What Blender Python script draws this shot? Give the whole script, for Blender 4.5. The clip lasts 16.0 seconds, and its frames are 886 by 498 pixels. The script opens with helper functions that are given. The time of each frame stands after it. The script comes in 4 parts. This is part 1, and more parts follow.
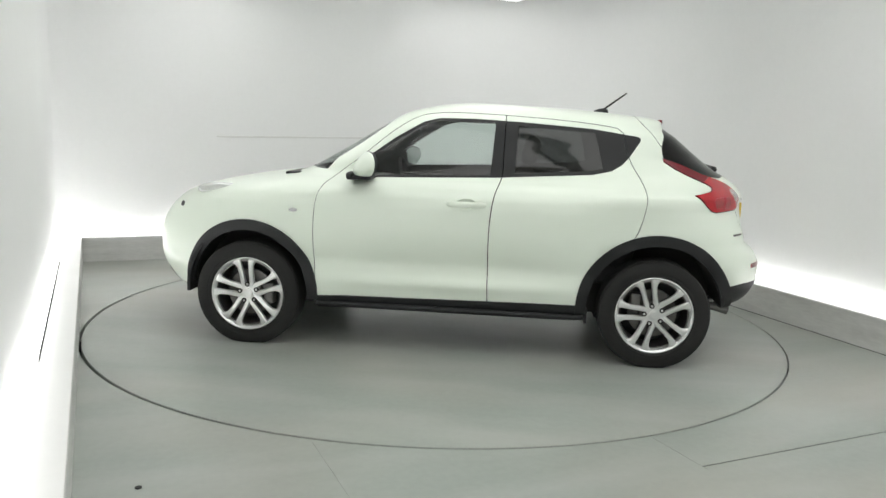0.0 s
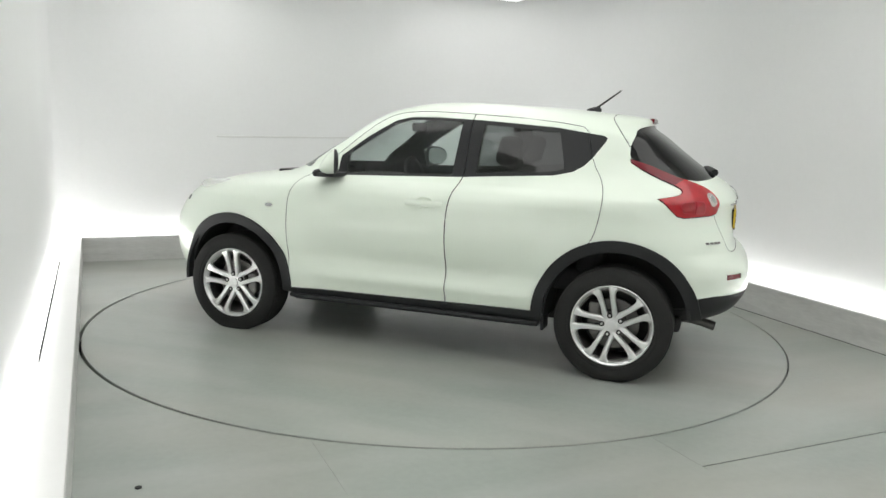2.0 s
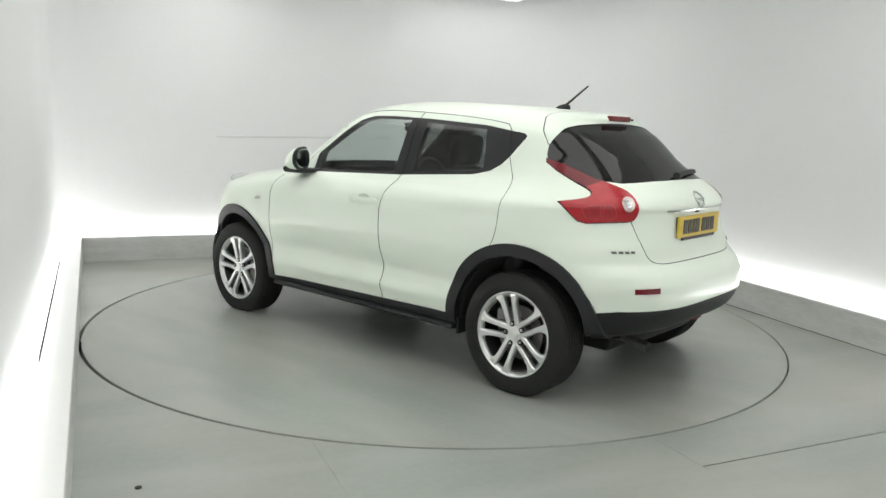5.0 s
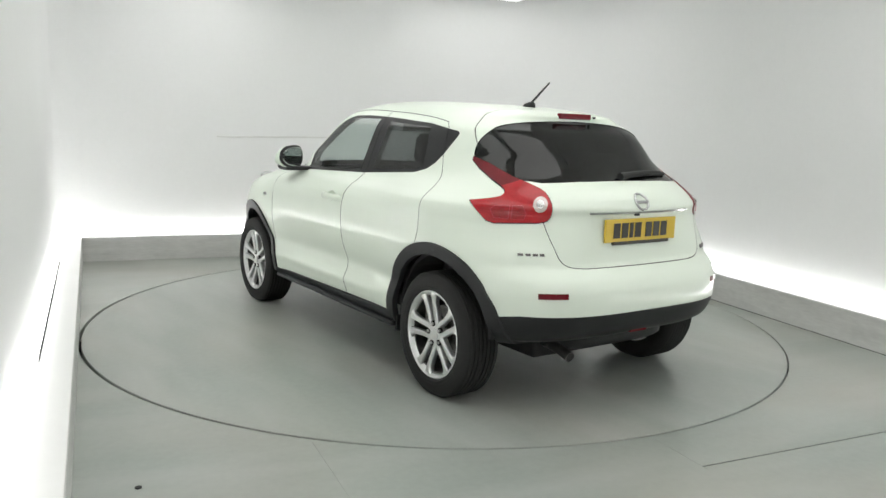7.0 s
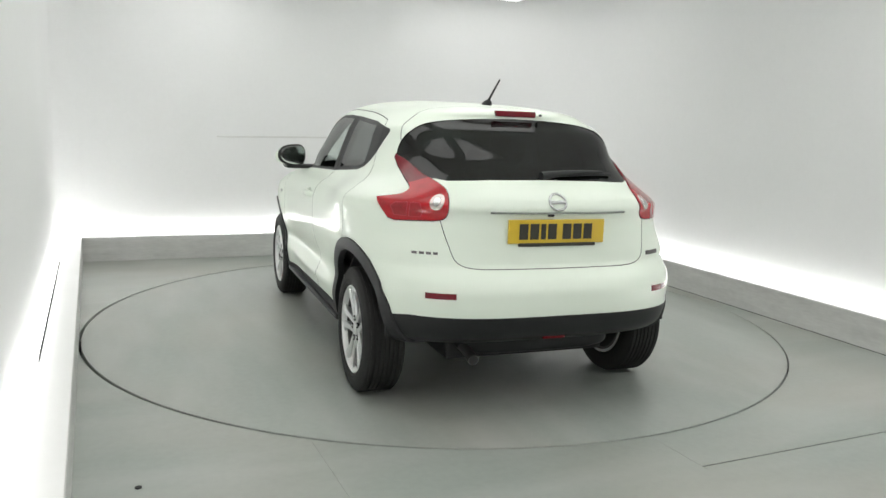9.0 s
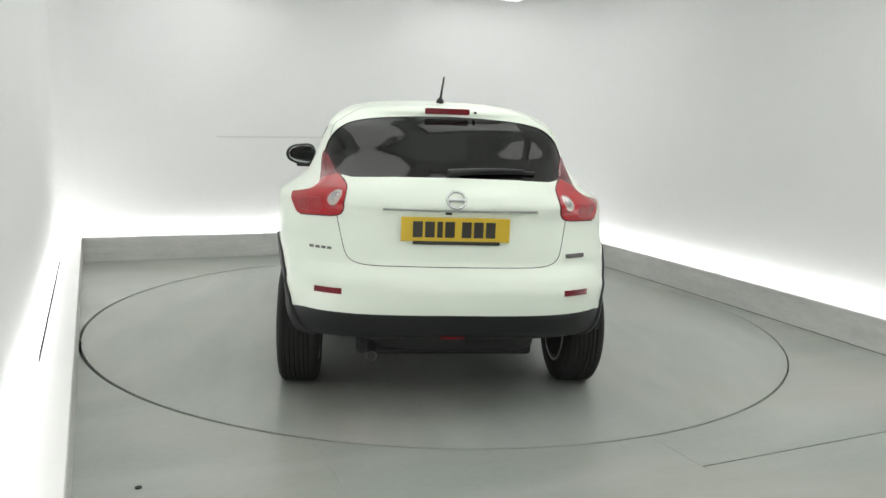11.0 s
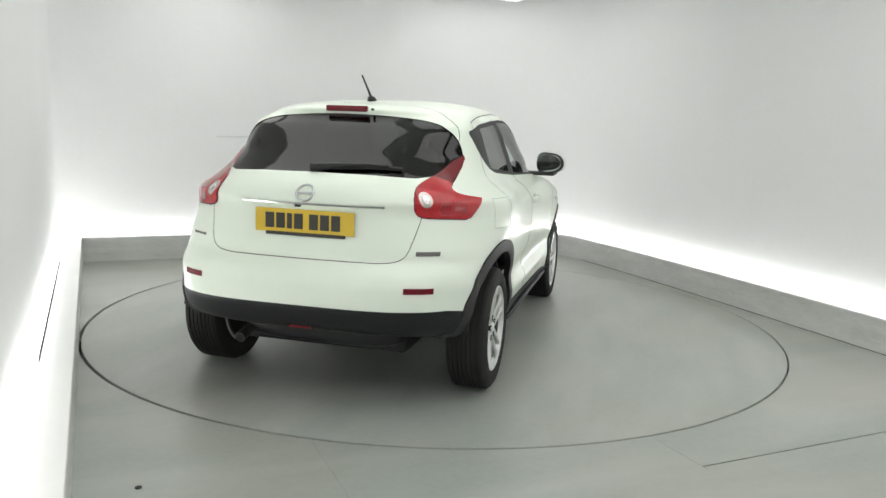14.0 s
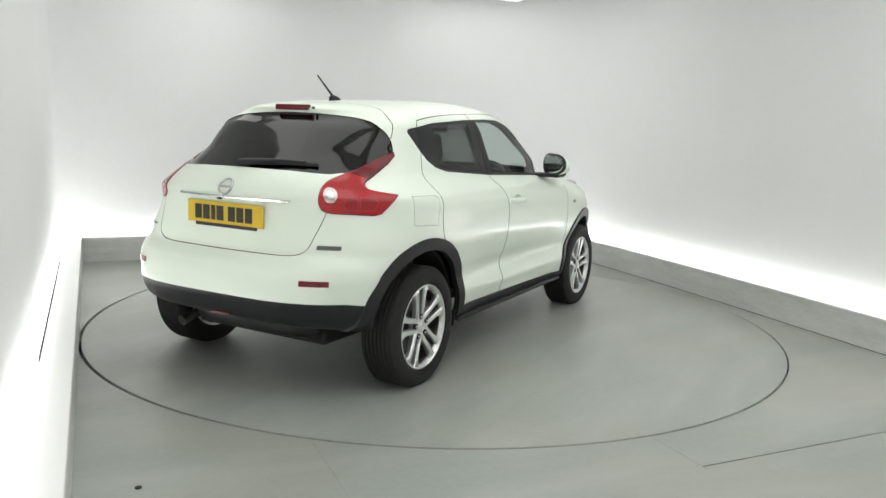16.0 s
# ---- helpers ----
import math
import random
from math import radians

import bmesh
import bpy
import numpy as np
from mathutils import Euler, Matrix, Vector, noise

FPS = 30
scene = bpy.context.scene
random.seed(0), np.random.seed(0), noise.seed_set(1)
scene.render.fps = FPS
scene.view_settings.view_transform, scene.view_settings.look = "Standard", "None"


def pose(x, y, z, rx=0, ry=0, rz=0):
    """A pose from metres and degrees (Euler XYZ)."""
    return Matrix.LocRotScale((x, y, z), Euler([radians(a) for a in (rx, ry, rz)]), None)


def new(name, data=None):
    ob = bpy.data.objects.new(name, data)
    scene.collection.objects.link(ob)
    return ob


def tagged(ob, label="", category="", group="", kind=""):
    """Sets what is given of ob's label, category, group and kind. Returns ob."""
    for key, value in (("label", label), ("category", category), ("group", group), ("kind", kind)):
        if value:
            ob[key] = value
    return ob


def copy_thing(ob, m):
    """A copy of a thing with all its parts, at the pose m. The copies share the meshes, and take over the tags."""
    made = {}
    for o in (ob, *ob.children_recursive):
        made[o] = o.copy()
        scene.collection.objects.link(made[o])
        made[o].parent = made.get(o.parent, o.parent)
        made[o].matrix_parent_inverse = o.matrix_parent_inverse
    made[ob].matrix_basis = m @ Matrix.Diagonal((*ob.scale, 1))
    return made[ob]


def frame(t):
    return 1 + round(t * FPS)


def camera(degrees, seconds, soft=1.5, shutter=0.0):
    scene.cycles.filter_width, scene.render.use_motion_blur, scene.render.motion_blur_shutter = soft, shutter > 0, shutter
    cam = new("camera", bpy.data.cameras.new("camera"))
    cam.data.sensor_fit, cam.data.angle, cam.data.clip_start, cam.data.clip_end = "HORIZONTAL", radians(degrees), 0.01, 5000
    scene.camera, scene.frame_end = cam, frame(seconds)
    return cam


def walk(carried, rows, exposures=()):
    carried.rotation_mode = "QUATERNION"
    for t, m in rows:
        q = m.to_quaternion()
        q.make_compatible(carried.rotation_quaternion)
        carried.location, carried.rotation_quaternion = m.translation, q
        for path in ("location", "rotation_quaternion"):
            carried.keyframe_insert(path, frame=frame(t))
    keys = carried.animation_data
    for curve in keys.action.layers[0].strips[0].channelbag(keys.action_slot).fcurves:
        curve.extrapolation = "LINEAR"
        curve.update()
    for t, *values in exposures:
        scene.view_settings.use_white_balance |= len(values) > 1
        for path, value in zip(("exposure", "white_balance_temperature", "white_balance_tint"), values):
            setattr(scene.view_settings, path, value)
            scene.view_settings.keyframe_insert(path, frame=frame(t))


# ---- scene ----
import itertools
from mathutils.bvhtree import BVHTree

# ---------------------------------------------------------------- camera
cam = camera(59.56, 16.0, soft=1.5)
CAM = Matrix.Translation((0.0, -5.697, 1.4103)) @ pose(0, 0, 0, 0, 0, -0.317) @ pose(0, 0, 0, 90 - 8.983) @ pose(0, 0, 0, 0, 0, 2.055)
walk(cam, [(0.0, CAM), (16.0, CAM)], exposures=[(0.0, 0.0, 6500, 10), (16.0, 0.0, 6500, 10)])

# ---------------------------------------------------------------- the studio's plan
# the room is turned against the camera; u runs along its back wall, v into its depth
TURN = 24.2
ROOM = pose(0, 0, 0, 0, 0, TURN)
R_TABLE = 2.44
KERB_H = 0.235
U_LEFT, V_BACK, V_FRONT, CEIL = -2.445, 2.91, -6.6, 2.90
GAP = 0.222

# ---------------------------------------------------------------- light
world = bpy.data.worlds.new("world")
world.use_nodes = True
world.node_tree.nodes["Background"].inputs["Color"].default_value = (0.9, 0.95, 1.0, 1)
world.node_tree.nodes["Background"].inputs["Strength"].default_value = 0.02
scene.world = world
STRIP_POWER = 11.3
PANEL_POWER = 1.46


# ---------------------------------------------------------------- materials
def ramp(nt, src, stops):
    r = nt.nodes.new("ShaderNodeValToRGB")
    while len(r.color_ramp.elements) < len(stops):
        r.color_ramp.elements.new(0.5)
    for e, (p, c) in zip(r.color_ramp.elements, stops):
        e.position, e.color = p, (*c, 1)
    nt.links.new(src, r.inputs["Fac"])
    return r.outputs["Color"]


def noise_tex(nt, scale, detail=4.0, coord="Object", stretch=(1, 1, 1)):
    tc, mp, n = nt.nodes.new("ShaderNodeTexCoord"), nt.nodes.new("ShaderNodeMapping"), nt.nodes.new("ShaderNodeTexNoise")
    mp.inputs["Scale"].default_value = stretch
    n.inputs["Scale"].default_value, n.inputs["Detail"].default_value = scale, detail
    nt.links.new(tc.outputs[coord], mp.inputs["Vector"])
    nt.links.new(mp.outputs["Vector"], n.inputs["Vector"])
    return n.outputs["Fac"]


def surface(name, color, rough=0.5, metal=0.0, vary=0.08, scale=3.0, fine=60.0, bump=0.0, rough_vary=0.05, coat=0.0, spec=0.5, stretch=(1, 1, 1), coat_rough=0.14):
    """Paint or plastic whose colour and gloss drift over two scales."""
    m = bpy.data.materials.new(name)
    m.use_nodes = True
    nt = m.node_tree
    b = nt.nodes["Principled BSDF"]
    lo = tuple(max(0.0, c * (1 - vary)) for c in color)
    hi = tuple(min(1.0, c * (1 + vary)) for c in color)
    n1, n2 = noise_tex(nt, scale, 5.0, stretch=stretch), noise_tex(nt, fine, 3.0, stretch=stretch)
    mix = nt.nodes.new("ShaderNodeMath")
    mix.operation, mix.inputs[1].default_value = "MULTIPLY_ADD", 0.35
    nt.links.new(n2, mix.inputs[0])
    half = nt.nodes.new("ShaderNodeMath")
    half.operation, half.inputs[1].default_value = "MULTIPLY", 0.65
    nt.links.new(n1, half.inputs[0])
    nt.links.new(half.outputs[0], mix.inputs[2])
    nt.links.new(ramp(nt, mix.outputs[0], [(0.2, lo), (0.8, hi)]), b.inputs["Base Color"])
    rr = nt.nodes.new("ShaderNodeMapRange")
    rr.inputs["To Min"].default_value, rr.inputs["To Max"].default_value = max(0.0, rough - rough_vary), min(1.0, rough + rough_vary)
    nt.links.new(n1, rr.inputs["Value"])
    nt.links.new(rr.outputs["Result"], b.inputs["Roughness"])
    b.inputs["Metallic"].default_value = metal
    b.inputs["Coat Weight"].default_value, b.inputs["Coat Roughness"].default_value = coat, coat_rough
    b.inputs["Specular IOR Level"].default_value = spec
    if bump:
        bp = nt.nodes.new("ShaderNodeBump")
        bp.inputs["Strength"].default_value, bp.inputs["Distance"].default_value = bump, 0.002
        nt.links.new(mix.outputs[0], bp.inputs["Height"])
        nt.links.new(bp.outputs["Normal"], b.inputs["Normal"])
    return m


def glowing(name, color, strength):
    m = bpy.data.materials.new(name)
    m.use_nodes = True
    b = m.node_tree.nodes["Principled BSDF"]
    b.inputs["Base Color"].default_value = (0.8, 0.8, 0.8, 1)
    b.inputs["Emission Color"].default_value, b.inputs["Emission Strength"].default_value = (*color, 1), strength
    return m


def tinted_glass(name, tint, gloss=0.5):
    """A thin pane: it lets tinted light through and mirrors at its face."""
    m = bpy.data.materials.new(name)
    m.use_nodes = True
    nt = m.node_tree
    nt.nodes.remove(nt.nodes["Principled BSDF"])
    tr, gl, mix, fr = (nt.nodes.new("ShaderNode" + k) for k in ("BsdfTransparent", "BsdfGlossy", "MixShader", "LayerWeight"))
    steep, lift = nt.nodes.new("ShaderNodeMath"), nt.nodes.new("ShaderNodeMath")
    steep.operation, steep.inputs[1].default_value = "POWER", 5.0
    lift.operation, lift.inputs[1].default_value, lift.inputs[2].default_value = "MULTIPLY_ADD", 1.6 * gloss, 0.12 * gloss
    lift.use_clamp = True
    tr.inputs["Color"].default_value = (*tint, 1)
    gl.inputs["Roughness"].default_value = 0.02
    fr.inputs["Blend"].default_value = 0.5
    nt.links.new(fr.outputs["Facing"], steep.inputs[0])
    nt.links.new(steep.outputs[0], lift.inputs[0])
    nt.links.new(lift.outputs[0], mix.inputs["Fac"])
    nt.links.new(tr.outputs["BSDF"], mix.inputs[1])
    nt.links.new(gl.outputs["BSDF"], mix.inputs[2])
    nt.links.new(mix.outputs["Shader"], nt.nodes["Material Output"].inputs["Surface"])
    return m


WALL = surface("wall_paint", (0.82, 0.826, 0.826), 0.75, vary=0.03, scale=0.7, fine=25, bump=0.05)
KERB = surface("kerb_paint", (0.60, 0.60, 0.585), 0.42, vary=0.22, scale=2.2, fine=14, bump=0.12, stretch=(1, 1, 5), rough_vary=0.1)
# paler than the kerb paint, to colour in the strip's glare on its top
LIT_TOP = surface("lit_kerb_top", (0.84, 0.84, 0.83), 0.35, vary=0.03, scale=2, fine=40)


def floor_paint():
    """Satin floor paint: broad tone drift, worn warm patches, pale scuffs and a gloss that changes over the sheet."""
    m = surface("floor_paint", (0.328, 0.361, 0.330), 0.34, vary=0.15, scale=1.1, fine=26, rough_vary=0.045)
    nt = m.node_tree
    b = nt.nodes["Principled BSDF"]
    base = b.inputs["Base Color"].links[0].from_socket
    for src, lo, hi, tone, most in ((noise_tex(nt, 0.7, 1.5, stretch=(1, 1.6, 1)), 0.40, 0.85, (0.43, 0.385, 0.335), 0.55), (noise_tex(nt, 1.5, 2.0, stretch=(0.6, 2.0, 1)), 0.42, 0.90, (0.52, 0.53, 0.51), 0.5)):
        rng, mix = nt.nodes.new("ShaderNodeMapRange"), nt.nodes.new("ShaderNodeMix")
        mix.data_type = "RGBA"
        rng.inputs["From Min"].default_value, rng.inputs["From Max"].default_value, rng.inputs["To Max"].default_value = lo, hi, most
        nt.links.new(src, rng.inputs["Value"])
        nt.links.new(rng.outputs["Result"], mix.inputs[0])
        nt.links.new(base, mix.inputs[6])
        mix.inputs[7].default_value = (*tone, 1)
        base = mix.outputs[2]
    nt.links.new(base, b.inputs["Base Color"])
    return m


FLOOR = floor_paint()
LINE_GREY = surface("line_grey", (0.70, 0.70, 0.69), 0.6, vary=0.05, scale=2, fine=30)
# near-black for small dark parts, and for shade coloured in at gaps and recesses
DARK_AND_SHADE = surface("dark_and_shade", (0.03, 0.03, 0.03), 0.8)
STRIP = glowing("led_light", (1.0, 1.0, 0.98), STRIP_POWER)
PINK = surface("pale_red_lens", (0.47, 0.032, 0.052), 0.2, vary=0.15, scale=40, coat=0.4)
PANEL = glowing("panel_light", (1.0, 1.0, 0.97), PANEL_POWER)
PAINT = surface("white_car_paint", (0.80, 0.872, 0.77), 0.4, vary=0.006, scale=2, fine=200, rough_vary=0.0, coat=0.5, coat_rough=0.13, spec=0.2)
BLACK = surface("black_plastic", (0.016, 0.0168, 0.018), 0.5, spec=0.35, vary=0.2, scale=6, fine=300, bump=0.15)
DARK = surface("dark_interior", (0.02, 0.02, 0.021), 0.8, vary=0.2)
RUBBER = surface("tyre_rubber", (0.020, 0.020, 0.0195), 0.75, spec=0.3, vary=0.25, scale=8, fine=150, bump=0.1)
ALLOY = surface("alloy_silver", (0.74, 0.745, 0.74), 0.33, 0.85, vary=0.05, scale=12, fine=200)
STEEL = surface("worn_steel", (0.16, 0.155, 0.15), 0.45, 0.9, vary=0.2, scale=12, fine=120)
CHROME = surface("chrome", (0.55, 0.56, 0.56), 0.18, 1.0, vary=0.03)
GLASS_CLEAR = tinted_glass("side_glass", (0.78, 0.84, 0.82))
GLASS_DARK = tinted_glass("privacy_glass", (0.20, 0.215, 0.215))
INNER_FACE = tinted_glass("inner_glass_face", (0.97, 0.97, 0.97), 0.0)
GLASS_REAR = tinted_glass("rear_glass", (0.022, 0.026, 0.026), 0.45)
RED = surface("red_lens", (0.42, 0.009, 0.016), 0.22, rough_vary=0.02, vary=0.25, scale=22, fine=90, coat=0.5, spec=0.3, coat_rough=0.06)
RED_CELL = surface("inner_red_lens", (0.33, 0.009, 0.016), 0.2, rough_vary=0.02, vary=0.35, scale=60, fine=200, coat=0.8, spec=0.3, coat_rough=0.06, bump=0.3)
RED_DARK = surface("dark_red_lens", (0.16, 0.006, 0.013), 0.22, rough_vary=0.02, vary=0.15, scale=18, coat=0.25, spec=0.3)
LENS = surface("clear_lens", (0.62, 0.52, 0.50), 0.15, 0.5, vary=0.12, scale=30, coat=1.0)
HEADLENS = surface("frosted_lens", (0.66, 0.68, 0.66), 0.12, 0.2, vary=0.08, scale=25, coat=1.0)
YELLOW = surface("plate_yellow", (0.67, 0.46, 0.025), 0.35, vary=0.04, scale=5, coat=0.5)
INK = surface("plate_black", (0.03, 0.028, 0.02), 0.4)
CLOTH = surface("seat_cloth", (0.035, 0.035, 0.038), 0.95, vary=0.25, scale=10, fine=250, bump=0.2)
MIRROR = surface("mirror_glass", (0.45, 0.47, 0.47), 0.05, 1.0, vary=0.01)


# ---------------------------------------------------------------- mesh helpers
def to_object(name, bm, mat, smooth=None):
    me = bpy.data.meshes.new(name)
    bmesh.ops.recalc_face_normals(bm, faces=bm.faces)
    bm.to_mesh(me)
    bm.free()
    for m in (mat if isinstance(mat, (list, tuple)) else [mat]):
        me.materials.append(m)
    if smooth is not None:
        me.polygons.foreach_set("use_smooth", [True] * len(me.polygons))
        me.set_sharp_from_angle(angle=radians(smooth))
    return new(name, me)


def part(name, bm, mat, parent, label="", smooth=None):
    """One mesh object under a thing or under a part."""
    ob = bm if isinstance(bm, bpy.types.Object) else to_object(name, bm, mat, smooth)
    ob.parent = parent
    return tagged(ob, label) if label else ob


def box_bm(lo, hi, bevel=0.0, segments=2, bm=None):
    bm = bm or bmesh.new()
    m = Matrix.LocRotScale([(a + b) / 2 for a, b in zip(lo, hi)], None, [b - a for a, b in zip(lo, hi)])
    made = bmesh.ops.create_cube(bm, size=1.0, matrix=m)
    if bevel:
        es = list({e for v in made["verts"] for e in v.link_edges})
        bmesh.ops.bevel(bm, geom=es, offset=bevel, segments=segments, affect="EDGES", profile=0.5)
    return bm


def tube_bm(points, radius, sides=10, bm=None, closed=False):
    """A round bar along points; radius may be one number or one for each point."""
    bm = bm or bmesh.new()
    pts = [Vector(p) for p in points]
    rad = radius if isinstance(radius, (list, tuple)) else [radius] * len(pts)
    rings, n = [], len(pts)
    side = None
    for i, p in enumerate(pts):
        a, b = (pts[i - 1], pts[(i + 1) % n]) if closed else (pts[max(0, i - 1)], pts[min(n - 1, i + 1)])
        d = (b - a).normalized()
        if side is None:
            side = d.orthogonal().normalized()
        side = (side - d * side.dot(d)).normalized()
        up = d.cross(side)
        rings.append([bm.verts.new(p + (side * math.cos(k * math.tau / sides) + up * math.sin(k * math.tau / sides)) * rad[i]) for k in range(sides)])
    pairs = list(zip(rings, rings[1:])) + ([(rings[-1], rings[0])] if closed else [])
    for r0, r1 in pairs:
        for k in range(sides):
            bm.faces.new((r0[k], r0[(k + 1) % sides], r1[(k + 1) % sides], r1[k]))
    if not closed:
        bm.faces.new(rings[0][::-1])
        bm.faces.new(rings[-1])
    return bm


def lathe_bm(profile, axis="y", steps=48, closed=False, bm=None, centre=(0, 0, 0)):
    """Turns (along, radius) pairs round an axis."""
    bm = bm or bmesh.new()
    rings = []
    for a, r in profile:
        ring = []
        for k in range(steps):
            c, s = r * math.cos(k * math.tau / steps), r * math.sin(k * math.tau / steps)
            co = {"x": (a, c, s), "y": (c, a, s), "z": (c, s, a)}[axis]
            ring.append(bm.verts.new(Vector(co) + Vector(centre)))
        rings.append(ring)
    pairs = list(zip(rings, rings[1:])) + ([(rings[-1], rings[0])] if closed else [])
    for r0, r1 in pairs:
        for k in range(steps):
            bm.faces.new((r0[k], r0[(k + 1) % steps], r1[(k + 1) % steps], r1[k]))
    if not closed:
        bm.faces.new(rings[0][::-1])
        bm.faces.new(rings[-1])
    return bm


def prism_bm(poly, lift, depth):
    """A solid over a flat outline: lift(a, b, d) gives the corner (a, b) at depth d."""
    bm = bmesh.new()
    ends = [[bm.verts.new(lift(a, b, d)) for a, b in poly] for d in depth]
    n = len(poly)
    bm.faces.new(ends[0])
    bm.faces.new(ends[1][::-1])
    for k in range(n):
        bm.faces.new((ends[0][k], ends[1][k], ends[1][(k + 1) % n], ends[0][(k + 1) % n]))
    bmesh.ops.recalc_face_normals(bm, faces=bm.faces)
    bmesh.ops.triangulate(bm, faces=bm.faces)
    return bm


def mesh_of(bm):
    me = bpy.data.meshes.new("work")
    bmesh.ops.recalc_face_normals(bm, faces=bm.faces)
    bm.to_mesh(me)
    bm.free()
    return me


def cut(me, other, how="DIFFERENCE"):
    """The mesh me with the solid other taken away, or kept alone (INTERSECT)."""
    a, b = new("work", me), new("work", other)
    mod = a.modifiers.new("cut", "BOOLEAN")
    mod.operation, mod.object, mod.solver = how, b, "MANIFOLD"
    dg = bpy.context.evaluated_depsgraph_get()
    dg.update()
    out = bpy.data.meshes.new_from_object(a.evaluated_get(dg))
    bpy.data.objects.remove(a)
    bpy.data.objects.remove(b)
    return out


def mirrored(me):
    out = me.copy()
    out.transform(Matrix.Diagonal((1, -1, 1, 1)))
    out.flip_normals()
    return out


def smooth_line(points, per=6, closed=False):
    """A rounded line through points (Catmull-Rom)."""
    p = [Vector(q) for q in points]
    n, out = len(p), []
    for i in range(n if closed else n - 1):
        a, b, c, d = (p[(i + k) % n] if closed else p[min(max(i + k, 0), n - 1)] for k in (-1, 0, 1, 2))
        for j in range(per):
            t = j / per
            out.append(0.5 * (2 * b + (c - a) * t + (2 * a - 5 * b + 4 * c - d) * t * t + (3 * b - a - 3 * c + d) * t ** 3))
    if not closed:
        out.append(p[-1])
    return out


# ---------------------------------------------------------------- the studio
def kerb_line(soft=False):
    """The inner foot of the kerb, in u and v: the left side, the back, a rounded corner, the right side; soft eases the first corner too."""
    line = [(U_LEFT, V_FRONT), (U_LEFT, 0.0), (U_LEFT, V_BACK)]
    if soft:
        line[2:] = [(U_LEFT + 0.018 * (1 - math.cos(a)), V_BACK - 0.022 + 0.018 * math.sin(a)) for a in np.linspace(0.0, math.pi / 2, 9)]
    line += [(-1.0, V_BACK - 0.005), (1.2, V_BACK - 0.01)]
    cx, cy, r = 1.60, V_BACK - 1.01, 1.0
    line += [(cx + r * math.sin(a), cy + r * math.cos(a)) for a in np.linspace(0.0, math.pi / 2, 9)]
    line += [(2.60, 1.2), (2.585, 0.3), (2.55, -0.5), (2.51, -1.2), (2.475, -1.85), (2.44, -3.0), (2.44, V_FRONT)]
    return line


def offset_line(line, d):
    out = []
    for i, p in enumerate(line):
        a, b = Vector(line[max(0, i - 1)]), Vector(line[min(len(line) - 1, i + 1)])
        p = Vector(p)
        n1 = (p - a).normalized() if i else (b - p).normalized()
        n2 = (b - p).normalized() if i < len(line) - 1 else n1
        l1, l2 = Vector((-n1.y, n1.x)), Vector((-n2.y, n2.x))
        m = (l1 + l2).normalized()
        out.append(p + m * d / max(0.3, m.dot(l1)))
    return out


def band_bm(line, profile):
    """Carries a closed profile of (outward, up) along a line."""
    bm = bmesh.new()
    rows = []
    offs = [offset_line(line, o) for o, _ in profile]
    for i in range(len(line)):
        rows.append([bm.verts.new((offs[k][i].x, offs[k][i].y, z)) for k, (_, z) in enumerate(profile)])
    n = len(profile)
    for r0, r1 in zip(rows, rows[1:]):
        for k in range(n):
            bm.faces.new((r0[k], r0[(k + 1) % n], r1[(k + 1) % n], r1[k]))
    bm.faces.new(rows[0])
    bm.faces.new(rows[-1][::-1])
    return bm


